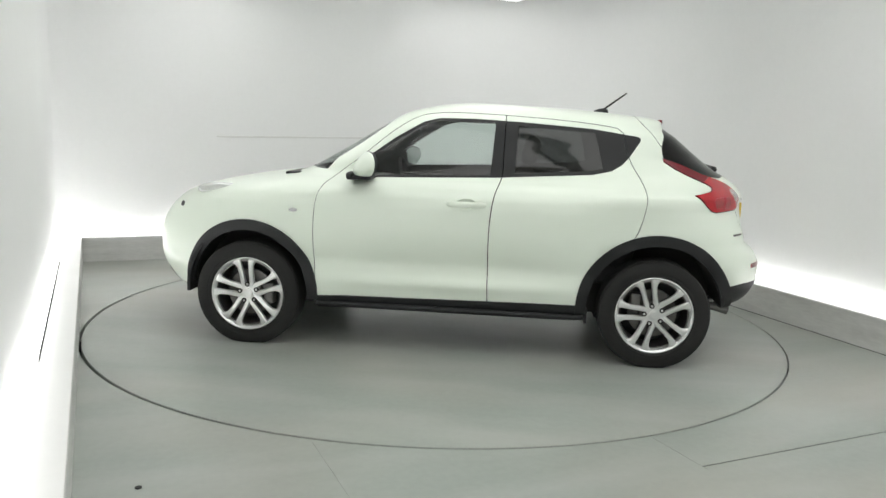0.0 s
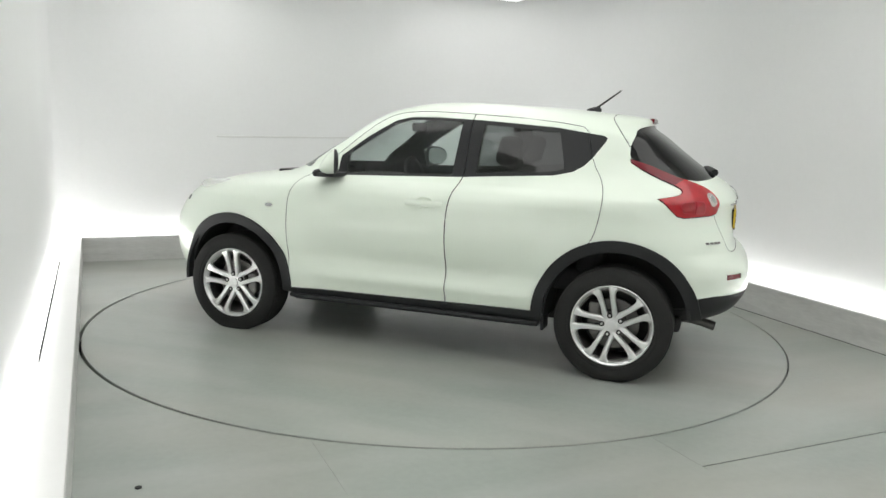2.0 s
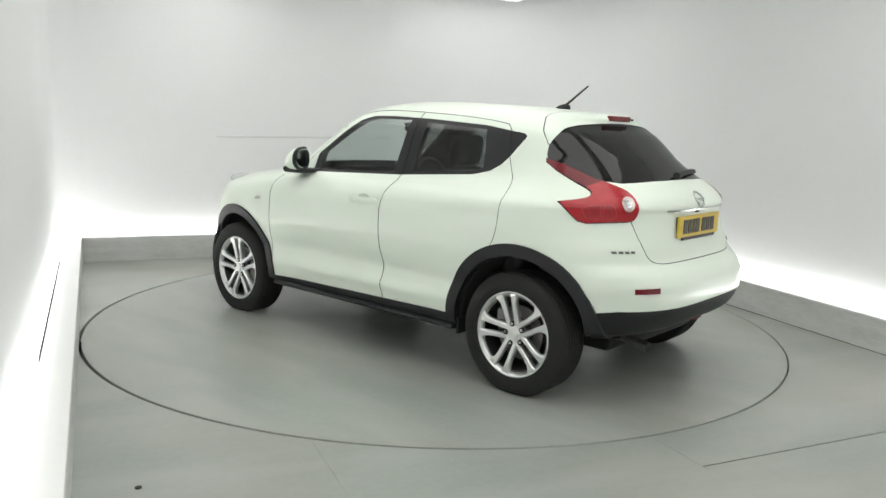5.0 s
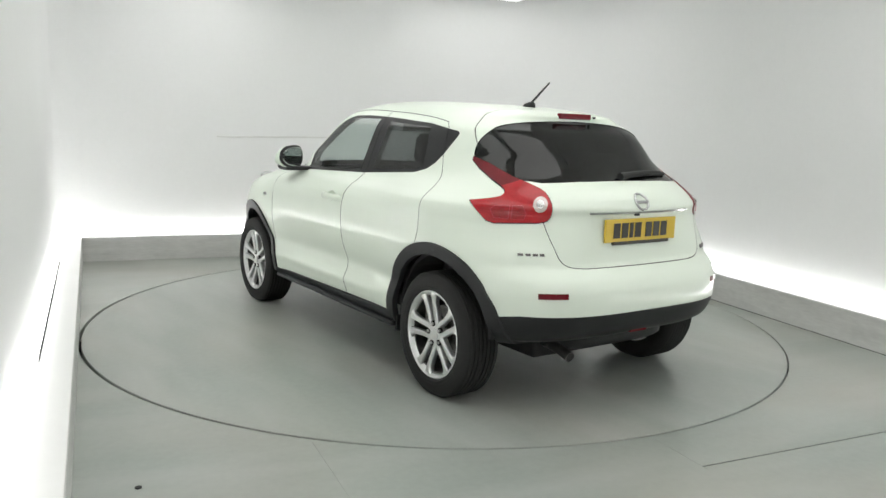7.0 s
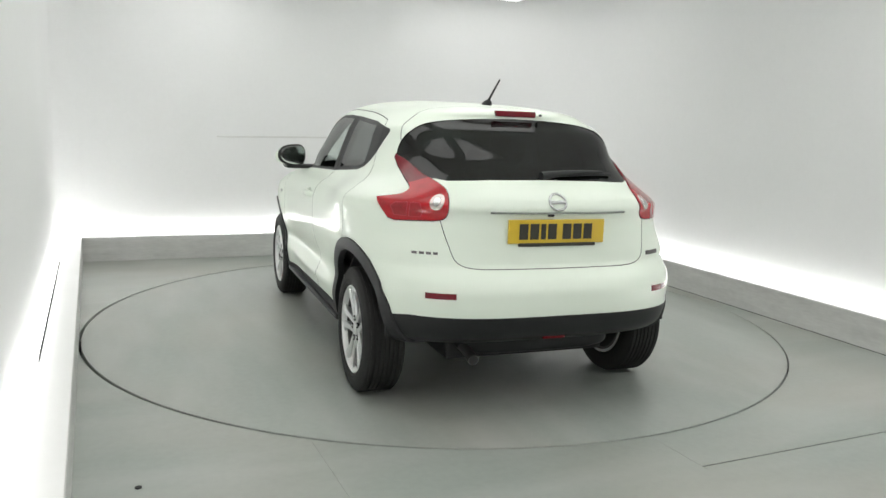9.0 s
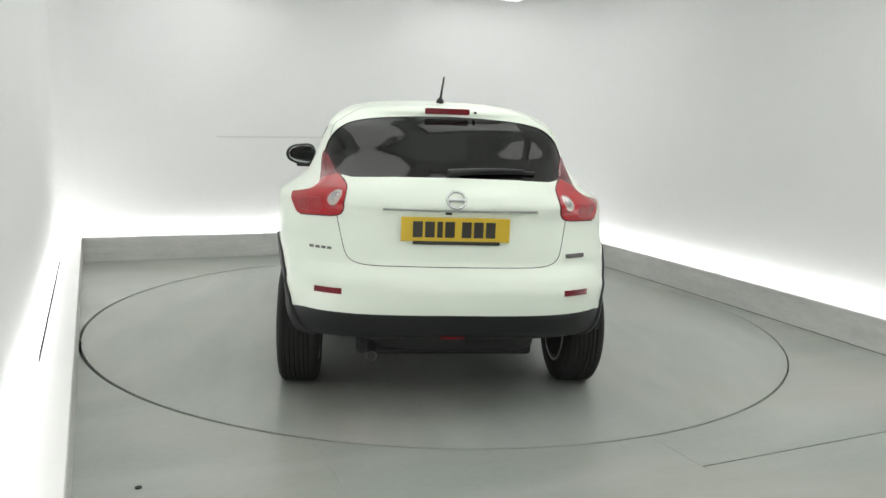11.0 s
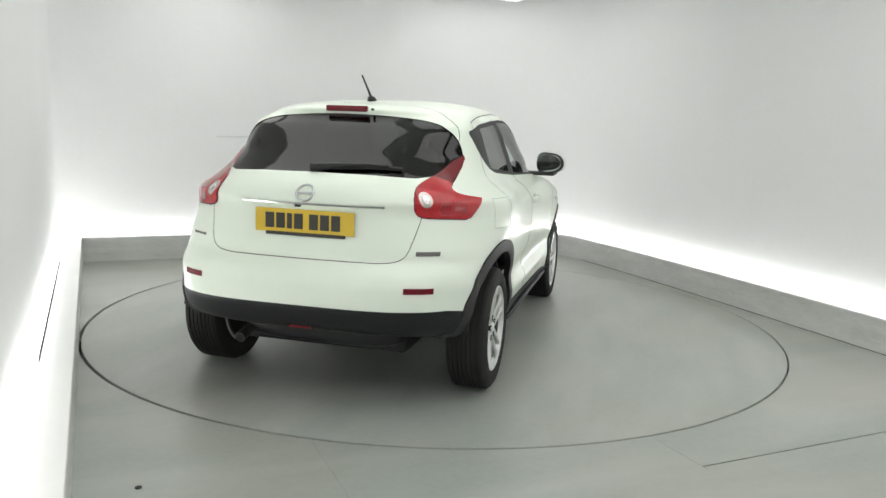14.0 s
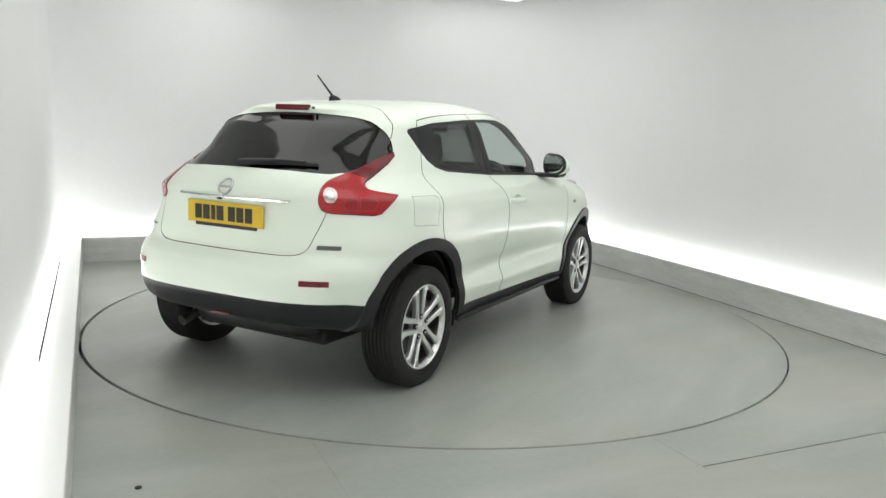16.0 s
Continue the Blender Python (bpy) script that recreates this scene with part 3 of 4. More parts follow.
def car_body(car):
    outer = mesh_of(body_mesh())
    skin = Skin(outer)
    shell = cut(outer.copy(), inset_body(0.032))
    pane = cut(inset_body(0.003), inset_body(0.009))
    arches = [(x, s) for x in (AXLE, -AXLE) for s in (1, -1)]

    def sided(me, s):
        return me if s > 0 else mirrored(me)

    # black cladding round the wheels, along the sills and under both bumpers
    hull = shell.copy()
    for x, s in arches:
        ring = cut(disc_y(x, ARCH_Z, ARCH_OUT[x]), disc_y(x, ARCH_Z, ARCH_IN[x], 0.3, 1.5))
        trim = cut(shell.copy(), sided(ring, s), "INTERSECT")
        trim = cut(trim, mesh_of(box_bm((-3, -2, 0.0), (3, 2, 0.31))))
        trim = cut(trim, mesh_of(box_bm((-3, -2, 0.0), (-1.5, 2, 0.385))))
        trim = cut(trim, mesh_of(box_bm((1.5, -2, 0.0), (3, 2, 0.37))))
        finish("arch_trim", trim, [BLACK], car, skin, "matt black plastic wheel arch trim", push=0.012)
        hull = cut(hull, sided(disc_y(x, ARCH_Z, ARCH_OUT[x]), s))
    for s in (1, -1):
        piece = cut(cut(hull.copy(), sided(along_y(SILL, 0.5), s), "INTERSECT"), mesh_of(box_bm((-3, -2, 0.0), (3, 2, 0.252))))
        finish("sill", piece, [BLACK], car, skin, "matt black plastic sill cladding", push=0.010)
        hull = cut(hull, sided(along_y(SILL, 0.3), s))
    for name, poly, label in (("rear_bumper_cladding", REAR_LOW, "matt black lower rear bumper"), ("front_bumper_cladding", FRONT_LOW, "matt black lower front bumper")):
        piece = cut(hull.copy(), along_y(poly, -1.3, 1.3), "INTERSECT")
        finish(name, piece, [BLACK], car, skin, label, push=-0.002)
        hull = cut(hull, along_y(poly, -1.3, 1.3))

    # boomerang tail lamps
    lamp_round = [(-0.822 + 0.034 * math.cos(a), 1.052 + 0.034 * math.sin(a)) for a in np.linspace(0, math.tau, 24, endpoint=False)]
    lamp_arm = [(-0.40, 1.30), (-0.40, 1.12), (-0.60, 1.12), (-0.72, 1.16), (-0.72, 1.30)]
    for s in (1, -1):
        lamp = cut(hull.copy(), sided(diagonal(LAMP), s), "INTERSECT")
        lens = cut(lamp.copy(), sided(diagonal(lamp_round), s), "INTERSECT")
        lamp_copy = lamp.copy()
        arm = cut(lamp.copy(), sided(diagonal(lamp_arm), s), "INTERSECT")
        lamp = cut(cut(lamp, sided(diagonal(lamp_round), s)), sided(diagonal(lamp_arm), s))
        top = finish("tail_lamp", lamp, [RED, RED_DARK], car, skin, "glossy red boomerang-shaped tail lamp", push=0.006)
        inner = [(-0.822 + 0.017 * math.cos(a), 1.052 + 0.017 * math.sin(a)) for a in np.linspace(0, math.tau, 20, endpoint=False)]
        bulb = cut(lens.copy(), sided(diagonal(inner), s), "INTERSECT")
        finish("bulb_cover", bulb, [CHROME], top, skin, "bright bulb cover in the lens", push=0.013)
        finish("lamp_lens", lens, [LENS], top, skin, "clear round reversing lens", push=0.009)
        finish("lamp_arm", arm, [RED_DARK], top, skin, "darker red upper arm of the lamp", push=0.005)
        for cell in ([(-0.748, 0.978), (-0.760, 1.010), (-0.742, 1.044), (-0.690, 1.044), (-0.684, 0.978)], [(-0.674, 0.978), (-0.680, 1.044), (-0.606, 1.040), (-0.580, 1.024), (-0.603, 0.980)]):
            face = cut(lamp_copy.copy(), sided(diagonal(cell), s), "INTERSECT")
            edge = cut(face.copy(), sided(diagonal([tuple(v) for v in offset_loop(cell, -0.0035)], 0.8, 2.7), s))
            lens = finish("lamp_lens", face, [RED_CELL], top, skin, "dark red inner lamp cell", push=0.0075)
            finish("cell_rim", edge, [PINK], lens, skin, "pale red rim of the lamp cell", push=0.0085)
        hull = cut(hull, sided(diagonal([tuple(v) for v in offset_loop(LAMP, 0.004)]), s))

    # glass
    finish("rear_window", cut(cut(cut(pane.copy(), along_x(BACK_PANE, -3.0, -1.235), "INTERSECT"), diagonal(LAMP)), mirrored(diagonal(LAMP))), [GLASS_REAR, INNER_FACE], car, skin, "dark tinted rear window", reach=0.02)
    finish("windscreen", cut(pane.copy(), along_x(SCREEN, 0.15, 1.6), "INTERSECT"), [GLASS_CLEAR, INNER_FACE], car, skin, "clear laminated windscreen", reach=0.02)
    hull = cut(cut(hull, along_x(BACK_PANE, -3.0, -1.235)), along_x(SCREEN, 0.15, 1.6))

    # doors with their windows, and the tailgate
    for s in (1, -1):
        for poly, hole, glass, label in ((FRONT_DOOR, FRONT_PANE, GLASS_CLEAR, "white front door with a flush handle"), (REAR_DOOR, REAR_PANE, GLASS_DARK, "white rear door, its handle hidden by the window")):
            raw = cut(hull.copy(), sided(along_y(poly), s), "INTERSECT")
            leaf, scoop = cut(raw.copy(), sided(along_y(OPENING), s)), None
            if hole is FRONT_PANE:
                # the hand's hollow behind the handle
                scoop = Vector((-0.105, s * side_y(-0.105, 0.957), 0.957))
                leaf = cut(leaf, mesh_of(egg_bm(scoop + Vector((0, s * 0.010, 0)), (0.062, 0.030, 0.036), 2.0)))
            door = finish("door", leaf, [PAINT, DARK], car, skin, label, scoop=scoop)
            surround = cut(cut(raw, sided(along_y(OPENING), s), "INTERSECT"), sided(along_y(hole), s))
            finish("window_trim", surround, [BLACK], door, skin, "black window surround", push=-0.003)
            finish("window", cut(pane.copy(), sided(along_y(hole), s), "INTERSECT"), [glass, INNER_FACE], door, skin, "tinted side window", reach=0.02)
    grow = lambda poly: [tuple(v) for v in offset_loop(poly, 0.0035)]
    for s in (1, -1):
        for poly in (FRONT_DOOR, REAR_DOOR):
            hull = cut(hull, sided(along_y(grow(poly)), s))
        corner = cut(hull.copy(), sided(along_y(OPENING), s), "INTERSECT")
        finish("quarter_trim", corner, [BLACK], car, skin, "black corner panel behind the rear side window", push=-0.003)
        hull = cut(hull, sided(along_y(OPENING), s))
    flap = [(-1.39, 0.895), (-1.20, 0.885), (-1.20, 1.03), (-1.22, 1.045), (-1.39, 1.045)]
    ring = cut(along_y([tuple(v) for v in offset_loop(flap, 0.0014)]), along_y(flap, 0.2, 1.4))
    hull = cut(hull, mirrored(ring))
    gate = cut(cut(hull.copy(), along_x(TAILGATE, -3.0, -0.95), "INTERSECT"), along_y(SPOILER, -1.3, 1.3), "INTERSECT")
    hull = cut(hull, cut(along_x(grow(TAILGATE), -3.0, -0.95), along_y(grow(SPOILER), -1.4, 1.4), "INTERSECT"))
    finish("tailgate", gate, [PAINT, DARK], car, skin, "white tailgate with a roof spoiler")
    finish("body", hull, [PAINT, DARK], car, skin, "white painted body shell")
    return skin, shell


def offset_loop(poly, d):
    """A closed outline moved outwards by d (counter-clockwise) at each corner."""
    out, n = [], len(poly)
    area = sum(a[0] * b[1] - a[1] * b[0] for a, b in zip(poly, poly[1:] + poly[:1]))
    sign = 1 if area > 0 else -1
    for i in range(n):
        a, p, b = Vector(poly[i - 1]), Vector(poly[i]), Vector(poly[(i + 1) % n])
        e1, e2 = (p - a).normalized(), (b - p).normalized()
        n1, n2 = Vector((e1.y, -e1.x)) * sign, Vector((e2.y, -e2.x)) * sign
        m = (n1 + n2).normalized()
        out.append(p + m * d / max(0.4, m.dot(n1)))
    return out


def surface_patch(outline, place, thick, bm=None):
    """A thin plate over a curved face: place(a, b) gives the point and its outward normal."""
    bm = bm or bmesh.new()
    back, front = [], []
    for a, b in outline:
        p, n = place(a, b)
        back.append(bm.verts.new(p - n * 0.004))
        front.append(bm.verts.new(p + n * thick))
    k = len(outline)
    bm.faces.new(front)
    bm.faces.new(back[::-1])
    for i in range(k):
        bm.faces.new((back[i], back[(i + 1) % k], front[(i + 1) % k], front[i]))
    return bm


def wheel(car, x, s):
    """Black tyre on a silver alloy rim with five pairs of spokes."""
    # the loaded tyres stand flat on the deck, the front ones a little more
    c = Vector((x, s * 0.765, 0.320 if x > 0 else 0.328))

    def at(bm, k=0.978):
        bmesh.ops.transform(bm, matrix=Matrix.Translation(c) @ Matrix.Diagonal((k, s, k, 1)), verts=bm.verts)
        for v in bm.verts:
            v.co.z = max(v.co.z, 0.0005)
        return bm

    rim = [(-0.10, 0.214), (-0.10, 0.230), (-0.085, 0.234), (-0.07, 0.218), (0.05, 0.218), (0.078, 0.222), (0.086, 0.235), (0.098, 0.240), (0.101, 0.234), (0.092, 0.224), (0.078, 0.214)]
    barrel = [(-0.10, 0.2135), (0.074, 0.2135), (0.074, 0.206), (-0.10, 0.200)]
    hub = part("wheel", at(lathe_bm(rim, "y", 64, closed=True)), ALLOY, car, "silver five-spoke alloy wheel with a black tyre", 35)
    # dark steel instead of alloy colours in the shade between the spokes
    part("barrel", at(lathe_bm(barrel, "y", 48, closed=True)), STEEL, hub, "inner barrel of the rim, darkened for the shade behind the spokes", 35)
    tread = [(-0.098, 0.224), (-0.106, 0.250), (-0.109, 0.278), (-0.104, 0.306), (-0.092, 0.325), (-0.080, 0.331)]
    for k in range(-3, 4):
        y = k * 0.024
        tread += [(y - 0.0085, 0.334), (y + 0.0085, 0.334)] + ([(y + 0.0095, 0.327), (y + 0.0145, 0.327)] if k < 3 else [])
    tread += [(0.080, 0.331), (0.092, 0.325), (0.104, 0.306), (0.109, 0.278), (0.108, 0.262), (0.106, 0.260), (0.106, 0.247), (0.104, 0.245), (0.099, 0.234), (0.090, 0.224), (0.0, 0.215)]
    part("tyre", at(lathe_bm(tread, "y", 80, closed=True), 1.0), RUBBER, hub, "worn black rubber tyre", 28)
    spin = {(AXLE, 1): 0.205, (-AXLE, 1): 0.07, (AXLE, -1): 0.2, (-AXLE, -1): 0.45}[(x, s)]
    for k in range(5):
        ang = spin + k * math.tau / 5
        for side in (-1, 1):
            bm = bmesh.new()
            rows = []
            # half width inwards and outwards of the pair, offset, face, depth
            for r, wi, wo, off, y, deep in ((0.022, 0.010, 0.012, 0.012, 0.076, 0.030), (0.055, 0.011, 0.022, 0.022, 0.080, 0.032), (0.085, 0.013, 0.017, 0.028, 0.083, 0.032), (0.130, 0.0145, 0.0145, 0.032, 0.087, 0.030),
                                            (0.175, 0.0160, 0.0165, 0.037, 0.092, 0.030), (0.205, 0.0175, 0.024, 0.041, 0.094, 0.030), (0.222, 0.021, 0.042, 0.043, 0.094, 0.030), (0.231, 0.030, 0.060, 0.043, 0.093, 0.028)):
                m = off * side
                lo, hi = (wi, wo) if side > 0 else (wo, wi)
                ring = [(m - lo, y - deep), (m - lo, y - 0.007), (m - lo * 0.62, y), (m + hi * 0.62, y), (m + hi, y - 0.007), (m + hi, y - deep)]
                # the outer end follows the round of the rim
                rows.append([bm.verts.new((rr * math.cos(ang) - a * math.sin(ang), b, rr * math.sin(ang) + a * math.cos(ang))) for a, b in ring for rr in [math.sqrt(max(0.0, r * r - a * a)) if r > 0.2 else r]])
            for r0, r1 in zip(rows, rows[1:]):
                for i in range(6):
                    bm.faces.new((r0[i], r0[(i + 1) % 6], r1[(i + 1) % 6], r1[i]))
            bm.faces.new(rows[0])
            bm.faces.new(rows[-1][::-1])
            part("spoke", at(bm), ALLOY, hub, smooth=32)
    part("hub", at(lathe_bm([(0.045, 0.066), (0.070, 0.064), (0.076, 0.056), (0.079, 0.036), (0.079, 0.004)], "y", 40)), ALLOY, hub, "silver centre of the wheel", 30)
    part("hub_cap", at(lathe_bm([(0.074, 0.031), (0.083, 0.030), (0.086, 0.027), (0.0855, 0.022), (0.088, 0.019), (0.089, 0.004)], "y", 40)), ALLOY, hub, "silver hub cap", 30)
    for k in range(5):
        a = spin + k * math.tau / 5
        spot = (0.058 * math.cos(a), 0, 0.058 * math.sin(a))
        # the recess's shade is a near-black collar standing on the hub
        part("nut_shade_ring", at(lathe_bm([(0.07, 0.0155), (0.0825, 0.0155), (0.0845, 0.0145), (0.0825, 0.0125), (0.079, 0.012)], "y", 20, centre=spot)), DARK_AND_SHADE, hub, "near-black collar for the shade in a wheel nut's recess", 30)
        part("wheel_nut", at(lathe_bm([(0.07, 0.0085), (0.086, 0.0080), (0.088, 0.0055)], "y", 6, centre=spot)), ALLOY, hub)
    # the disc's dark tone also deepens the shade between the spokes
    part("brake_disc", at(lathe_bm([(0.0, 0.07), (0.0, 0.150), (0.022, 0.150), (0.022, 0.085), (0.045, 0.080), (0.045, 0.02)], "y", 48)), STEEL, hub, "worn steel brake disc", 30)
    part("brake_caliper", at(box_bm((-0.16 if x > 0 else 0.075, -0.02, -0.07 if x > 0 else 0.02), (-0.09 if x > 0 else 0.145, 0.052, 0.07 if x > 0 else 0.125), 0.014, 3)), STEEL, hub, "grey cast brake caliper")
    # added rim-wide disc that keeps light out from behind the spokes
    part("wheel_backing", at(lathe_bm([(-0.088, 0.02), (-0.088, 0.213), (-0.078, 0.213), (-0.078, 0.02)], "y", 40)), DARK, hub, "dark disc closing the wheel's inner side, added to block light")


def egg_bm(centre, size, power=2.5, rows=18, cols=28):
    bm = bmesh.new()
    sp = lambda v, p: math.copysign(abs(v) ** (2 / p), v)
    grid = []
    for i in range(1, rows):
        a = -math.pi / 2 + math.pi * i / rows
        grid.append([bm.verts.new((centre[0] + size[0] * sp(math.cos(a), power) * sp(math.cos(k * math.tau / cols), power), centre[1] + size[1] * sp(math.cos(a), power) * sp(math.sin(k * math.tau / cols), power), centre[2] + size[2] * sp(math.sin(a), power))) for k in range(cols)])
    for r0, r1 in zip(grid, grid[1:]):
        for k in range(cols):
            bm.faces.new((r0[k], r0[(k + 1) % cols], r1[(k + 1) % cols], r1[k]))
    bm.faces.new(grid[0][::-1])
    bm.faces.new(grid[-1])
    return bm


def mirror_bm(x, y, z, size, s):
    """A mirror's rounded form: square towards the car, round at its outer end, its lower edge rising outwards."""
    bm = egg_bm((0, 0, 0), size, 2.4)
    for v in bm.verts:
        out = v.co.y * s / size[1]
        up = v.co.z / size[2]
        if out < 0:
            v.co.y *= 1.0 + 0.34 * (1 - abs(out)) * abs(up) ** 2
            v.co.z *= 1.0 + 0.20 * abs(out)
        else:
            v.co.z *= 1.0 - 0.10 * out ** 2
            if up < 0:
                v.co.z *= 1.0 - 0.12 * out
        v.co += Vector((x, y, z))
    return bm


def door_mirror(car, s):
    """Painted housing on a black foot, its mirror towards the tail."""
    # the outer end sweeps back, the glass turned a little towards the driver
    swing = Matrix.Translation((0.506, s * 0.86, 0)) @ Matrix.Rotation(math.radians(s * 27), 4, "Z") @ Matrix.Translation((-0.478, -s * 0.86, 0))
    bm = mirror_bm(0.488, s * 0.900, 1.168, (0.066, 0.118, 0.074), s)
    for v in bm.verts:
        v.co.x = max(v.co.x, 0.472)
        # deep at the foot, thin at the brow
        h = min(1.0, max(0.0, (v.co.z - 1.092) / 0.156))
        v.co.x = 0.472 + (v.co.x - 0.472) * (1.55 - 1.05 * h)
    bmesh.ops.transform(bm, matrix=swing, verts=bm.verts)
    shell = part("door_mirror", bm, PAINT, car, "white door mirror on a black foot", 50)
    rim = mirror_bm(0.474, s * 0.900, 1.168, (0.018, 0.121, 0.077), s)
    bmesh.ops.transform(rim, matrix=swing, verts=rim.verts)
    part("mirror_rim", rim, BLACK, shell, "black rim of the mirror", 50)
    bm = mirror_bm(0.4575, s * 0.900, 1.168, (0.004, 0.106, 0.063), s)
    bmesh.ops.transform(bm, matrix=swing, verts=bm.verts)
    part("mirror_glass", bm, MIRROR, shell, "silvered mirror glass", 50)
    bm = box_bm((0.475, min(s * 0.70, s * 0.93), 1.074), (0.625, max(s * 0.70, s * 0.93), 1.100), 0.012, 3)
    foot = part("mirror_foot", bm, BLACK, shell, "black plastic foot")
    part("foot_nose", egg_bm((0.608, s * 0.865, 1.097), (0.026, 0.075, 0.024), 2.4), BLACK, foot, smooth=50)


def seat(car, x, y, w=0.25, back=0.62, rest=True):
    bm = box_bm((x - 0.26, y - w, 0.46), (x + 0.28, y + w, 0.60), 0.05, 3)
    base = part("seat", bm, CLOTH, car, "dark grey cloth seat", 40)
    bm = box_bm((-0.07, -w * 0.96, 0.0), (0.07, w * 0.96, back), 0.055, 3)
    bmesh.ops.transform(bm, matrix=pose(x - 0.25, y, 0.54, 0, -16), verts=bm.verts)
    part("backrest", bm, CLOTH, base, smooth=40)
    if rest:
        bm = box_bm((-0.05, -0.13, back + 0.04), (0.05, 0.13, back + 0.23), 0.045, 3)
        bmesh.ops.transform(bm, matrix=pose(x - 0.25, y, 0.54, 0, -14), verts=bm.verts)
        part("headrest", bm, CLOTH, base, smooth=40)


def car_details(car, skin):
    tail = lambda y, z: (Vector((rear_x(y, z), y, z)), skin.normal(Vector((rear_x(y, z), y, z)))[0])
    flank = lambda s: (lambda x, z: (Vector((x, s * side_y(x, z), z)), skin.normal(Vector((x, s * side_y(x, z), z)))[0]))

    def strip(y0, y1, z0, z1, thick, n=8):
        bm = bmesh.new()
        ys = np.linspace(y0, y1, n + 1)
        for a, b in zip(ys, ys[1:]):
            surface_patch([(a, z0), (b, z0), (b, z1), (a, z1)], tail, thick, bm)
        bmesh.ops.remove_doubles(bm, verts=bm.verts, dist=1e-5)
        return bm

    # tail: reflectors, high brake lamp, chrome bar, emblem, badges, plate
    for s in (1, -1):
        part("reflector", strip(s * 0.535, s * 0.664, 0.619, 0.646, 0.004), RED_DARK, car, "slim red rear reflector")
    part("brake_lamp", box_bm((-1.352, -0.120, 1.474), (-1.325, 0.120, 1.506), 0.007, 3), RED_DARK, car, "red high-level brake lamp in the spoiler")
    part("washer_nozzle", lathe_bm([(-0.012, 0.007), (0.006, 0.006)], "x", 12, centre=(rear_x(0.15, 1.49) - 0.004, -0.15, 1.488)), BLACK, car, "small black washer nozzle")
    part("chrome_bar", strip(-0.400, 0.345, 1.012, 1.020, 0.009, 14), CHROME, car, "thin chrome bar above the number plate")
    part("tailgate_release", box_bm((rear_x(0, 1.0) - 0.012, 0.020, 0.997), (rear_x(0, 1.0) + 0.01, 0.052, 1.009), 0.004), BLACK, car, "small black release button below the chrome bar")
    x0 = rear_x(0, 1.066) - 0.004
    ring = tube_bm([(rear_x(0.044 * math.cos(a), 1.066 + 0.038 * math.sin(a)) - 0.005, 0.044 * math.cos(a), 1.066 + 0.038 * math.sin(a)) for a in np.linspace(0, math.tau, 32, endpoint=False)], 0.006, 8, closed=True)
    emblem = part("emblem", ring, CHROME, car, "round chrome emblem, a ring with a bar", 50)
    part("emblem_bar", box_bm((x0 - 0.008, -0.046, 1.059), (x0 + 0.004, 0.046, 1.073), 0.003), CHROME, emblem)
    for k in range(4):
        y = 0.695 - 0.029 * k
        part("badge_bar", strip(y - 0.020, y, 0.811, 0.822, 0.003, 2), STEEL, car, "small dull chrome badge bar")
    part("badge_bar", strip(-0.665, -0.560, 0.788, 0.808, 0.004, 4), STEEL, car, "small dark chrome badge bar")
    px = rear_x(0.0, 0.93) - 0.007
    plate = part("number_plate", box_bm((px - 0.006, -0.262, 0.868), (px + 0.006, 0.262, 0.984), 0.003), YELLOW, car, "yellow rear number plate with plain black bars")
    y = 0.205
    for k in range(7):
        w = 0.026 if k == 2 else 0.046
        part("plate_bar", box_bm((px - 0.009, y - w, 0.888), (px - 0.004, y, 0.964)), INK, plate)
        y -= w + (0.034 if k == 3 else 0.012)
    part("plate_footer", box_bm((px - 0.008, -0.215, 0.853), (px + 0.008, 0.205, 0.871), 0.003), INK, car, "black strip below the number plate")
    part("plate_holder", box_bm((px + 0.004, -0.25, 0.872), (px + 0.05, 0.25, 0.98)), BLACK, car, "black number plate holder")
    part("fog_lamp", box_bm((rear_x(0, 0.405) - 0.003, -0.06, 0.397), (rear_x(0, 0.405) + 0.03, 0.06, 0.411), 0.003), RED_DARK, car, "small red rear fog lamp")
    pipe = part("exhaust_pipe", tube_bm([(-1.55, 0.386, 0.318), (-1.68, 0.386, 0.312), (-1.74, 0.386, 0.304), (-1.815, 0.388, 0.284)], [0.024, 0.025, 0.027, 0.028], 20), STEEL, car, "short steel exhaust pipe, bent down at its end", 40)
    # the pipe is solid; a near-black plug takes the place of its mouth
    part("pipe_mouth", tube_bm([(-1.79, 0.3873, 0.2907), (-1.8165, 0.388, 0.2836)], 0.0235, 20), DARK_AND_SHADE, pipe, "near-black disc in place of the pipe's hollow mouth")
    part("silencer", egg_bm((-1.58, -0.02, 0.335), (0.17, 0.44, 0.066), 4), BLACK, car, "dull steel silencer box", 40)
    part("rear_axle", tube_bm([(-1.265, -0.7, 0.30), (-1.2, -0.4, 0.27), (-1.2, 0.4, 0.27), (-1.265, 0.7, 0.30)], 0.045, 12), BLACK, car, "dark rear axle beam", 50)
    # rear wiper
    pts = [(rear_x(y, z) - 0.03, y, z) for y, z in ((0.03, 1.184), (-0.10, 1.198), (-0.24, 1.205), (-0.36, 1.203))]
    wiper = part("rear_wiper", tube_bm(pts, [0.022, 0.015, 0.011, 0.008], 8), BLACK, car, "black rear wiper at rest", 50)
    part("wiper_blade", tube_bm([(rear_x(y, z) - 0.014, y, z) for y, z in ((-0.08, 1.188), (-0.25, 1.196), (-0.42, 1.192))], 0.011, 6), BLACK, wiper)
    # aerial
    foot_bm = egg_bm((-0.950, 0, 1.550), (0.050, 0.022, 0.024), 2.2)
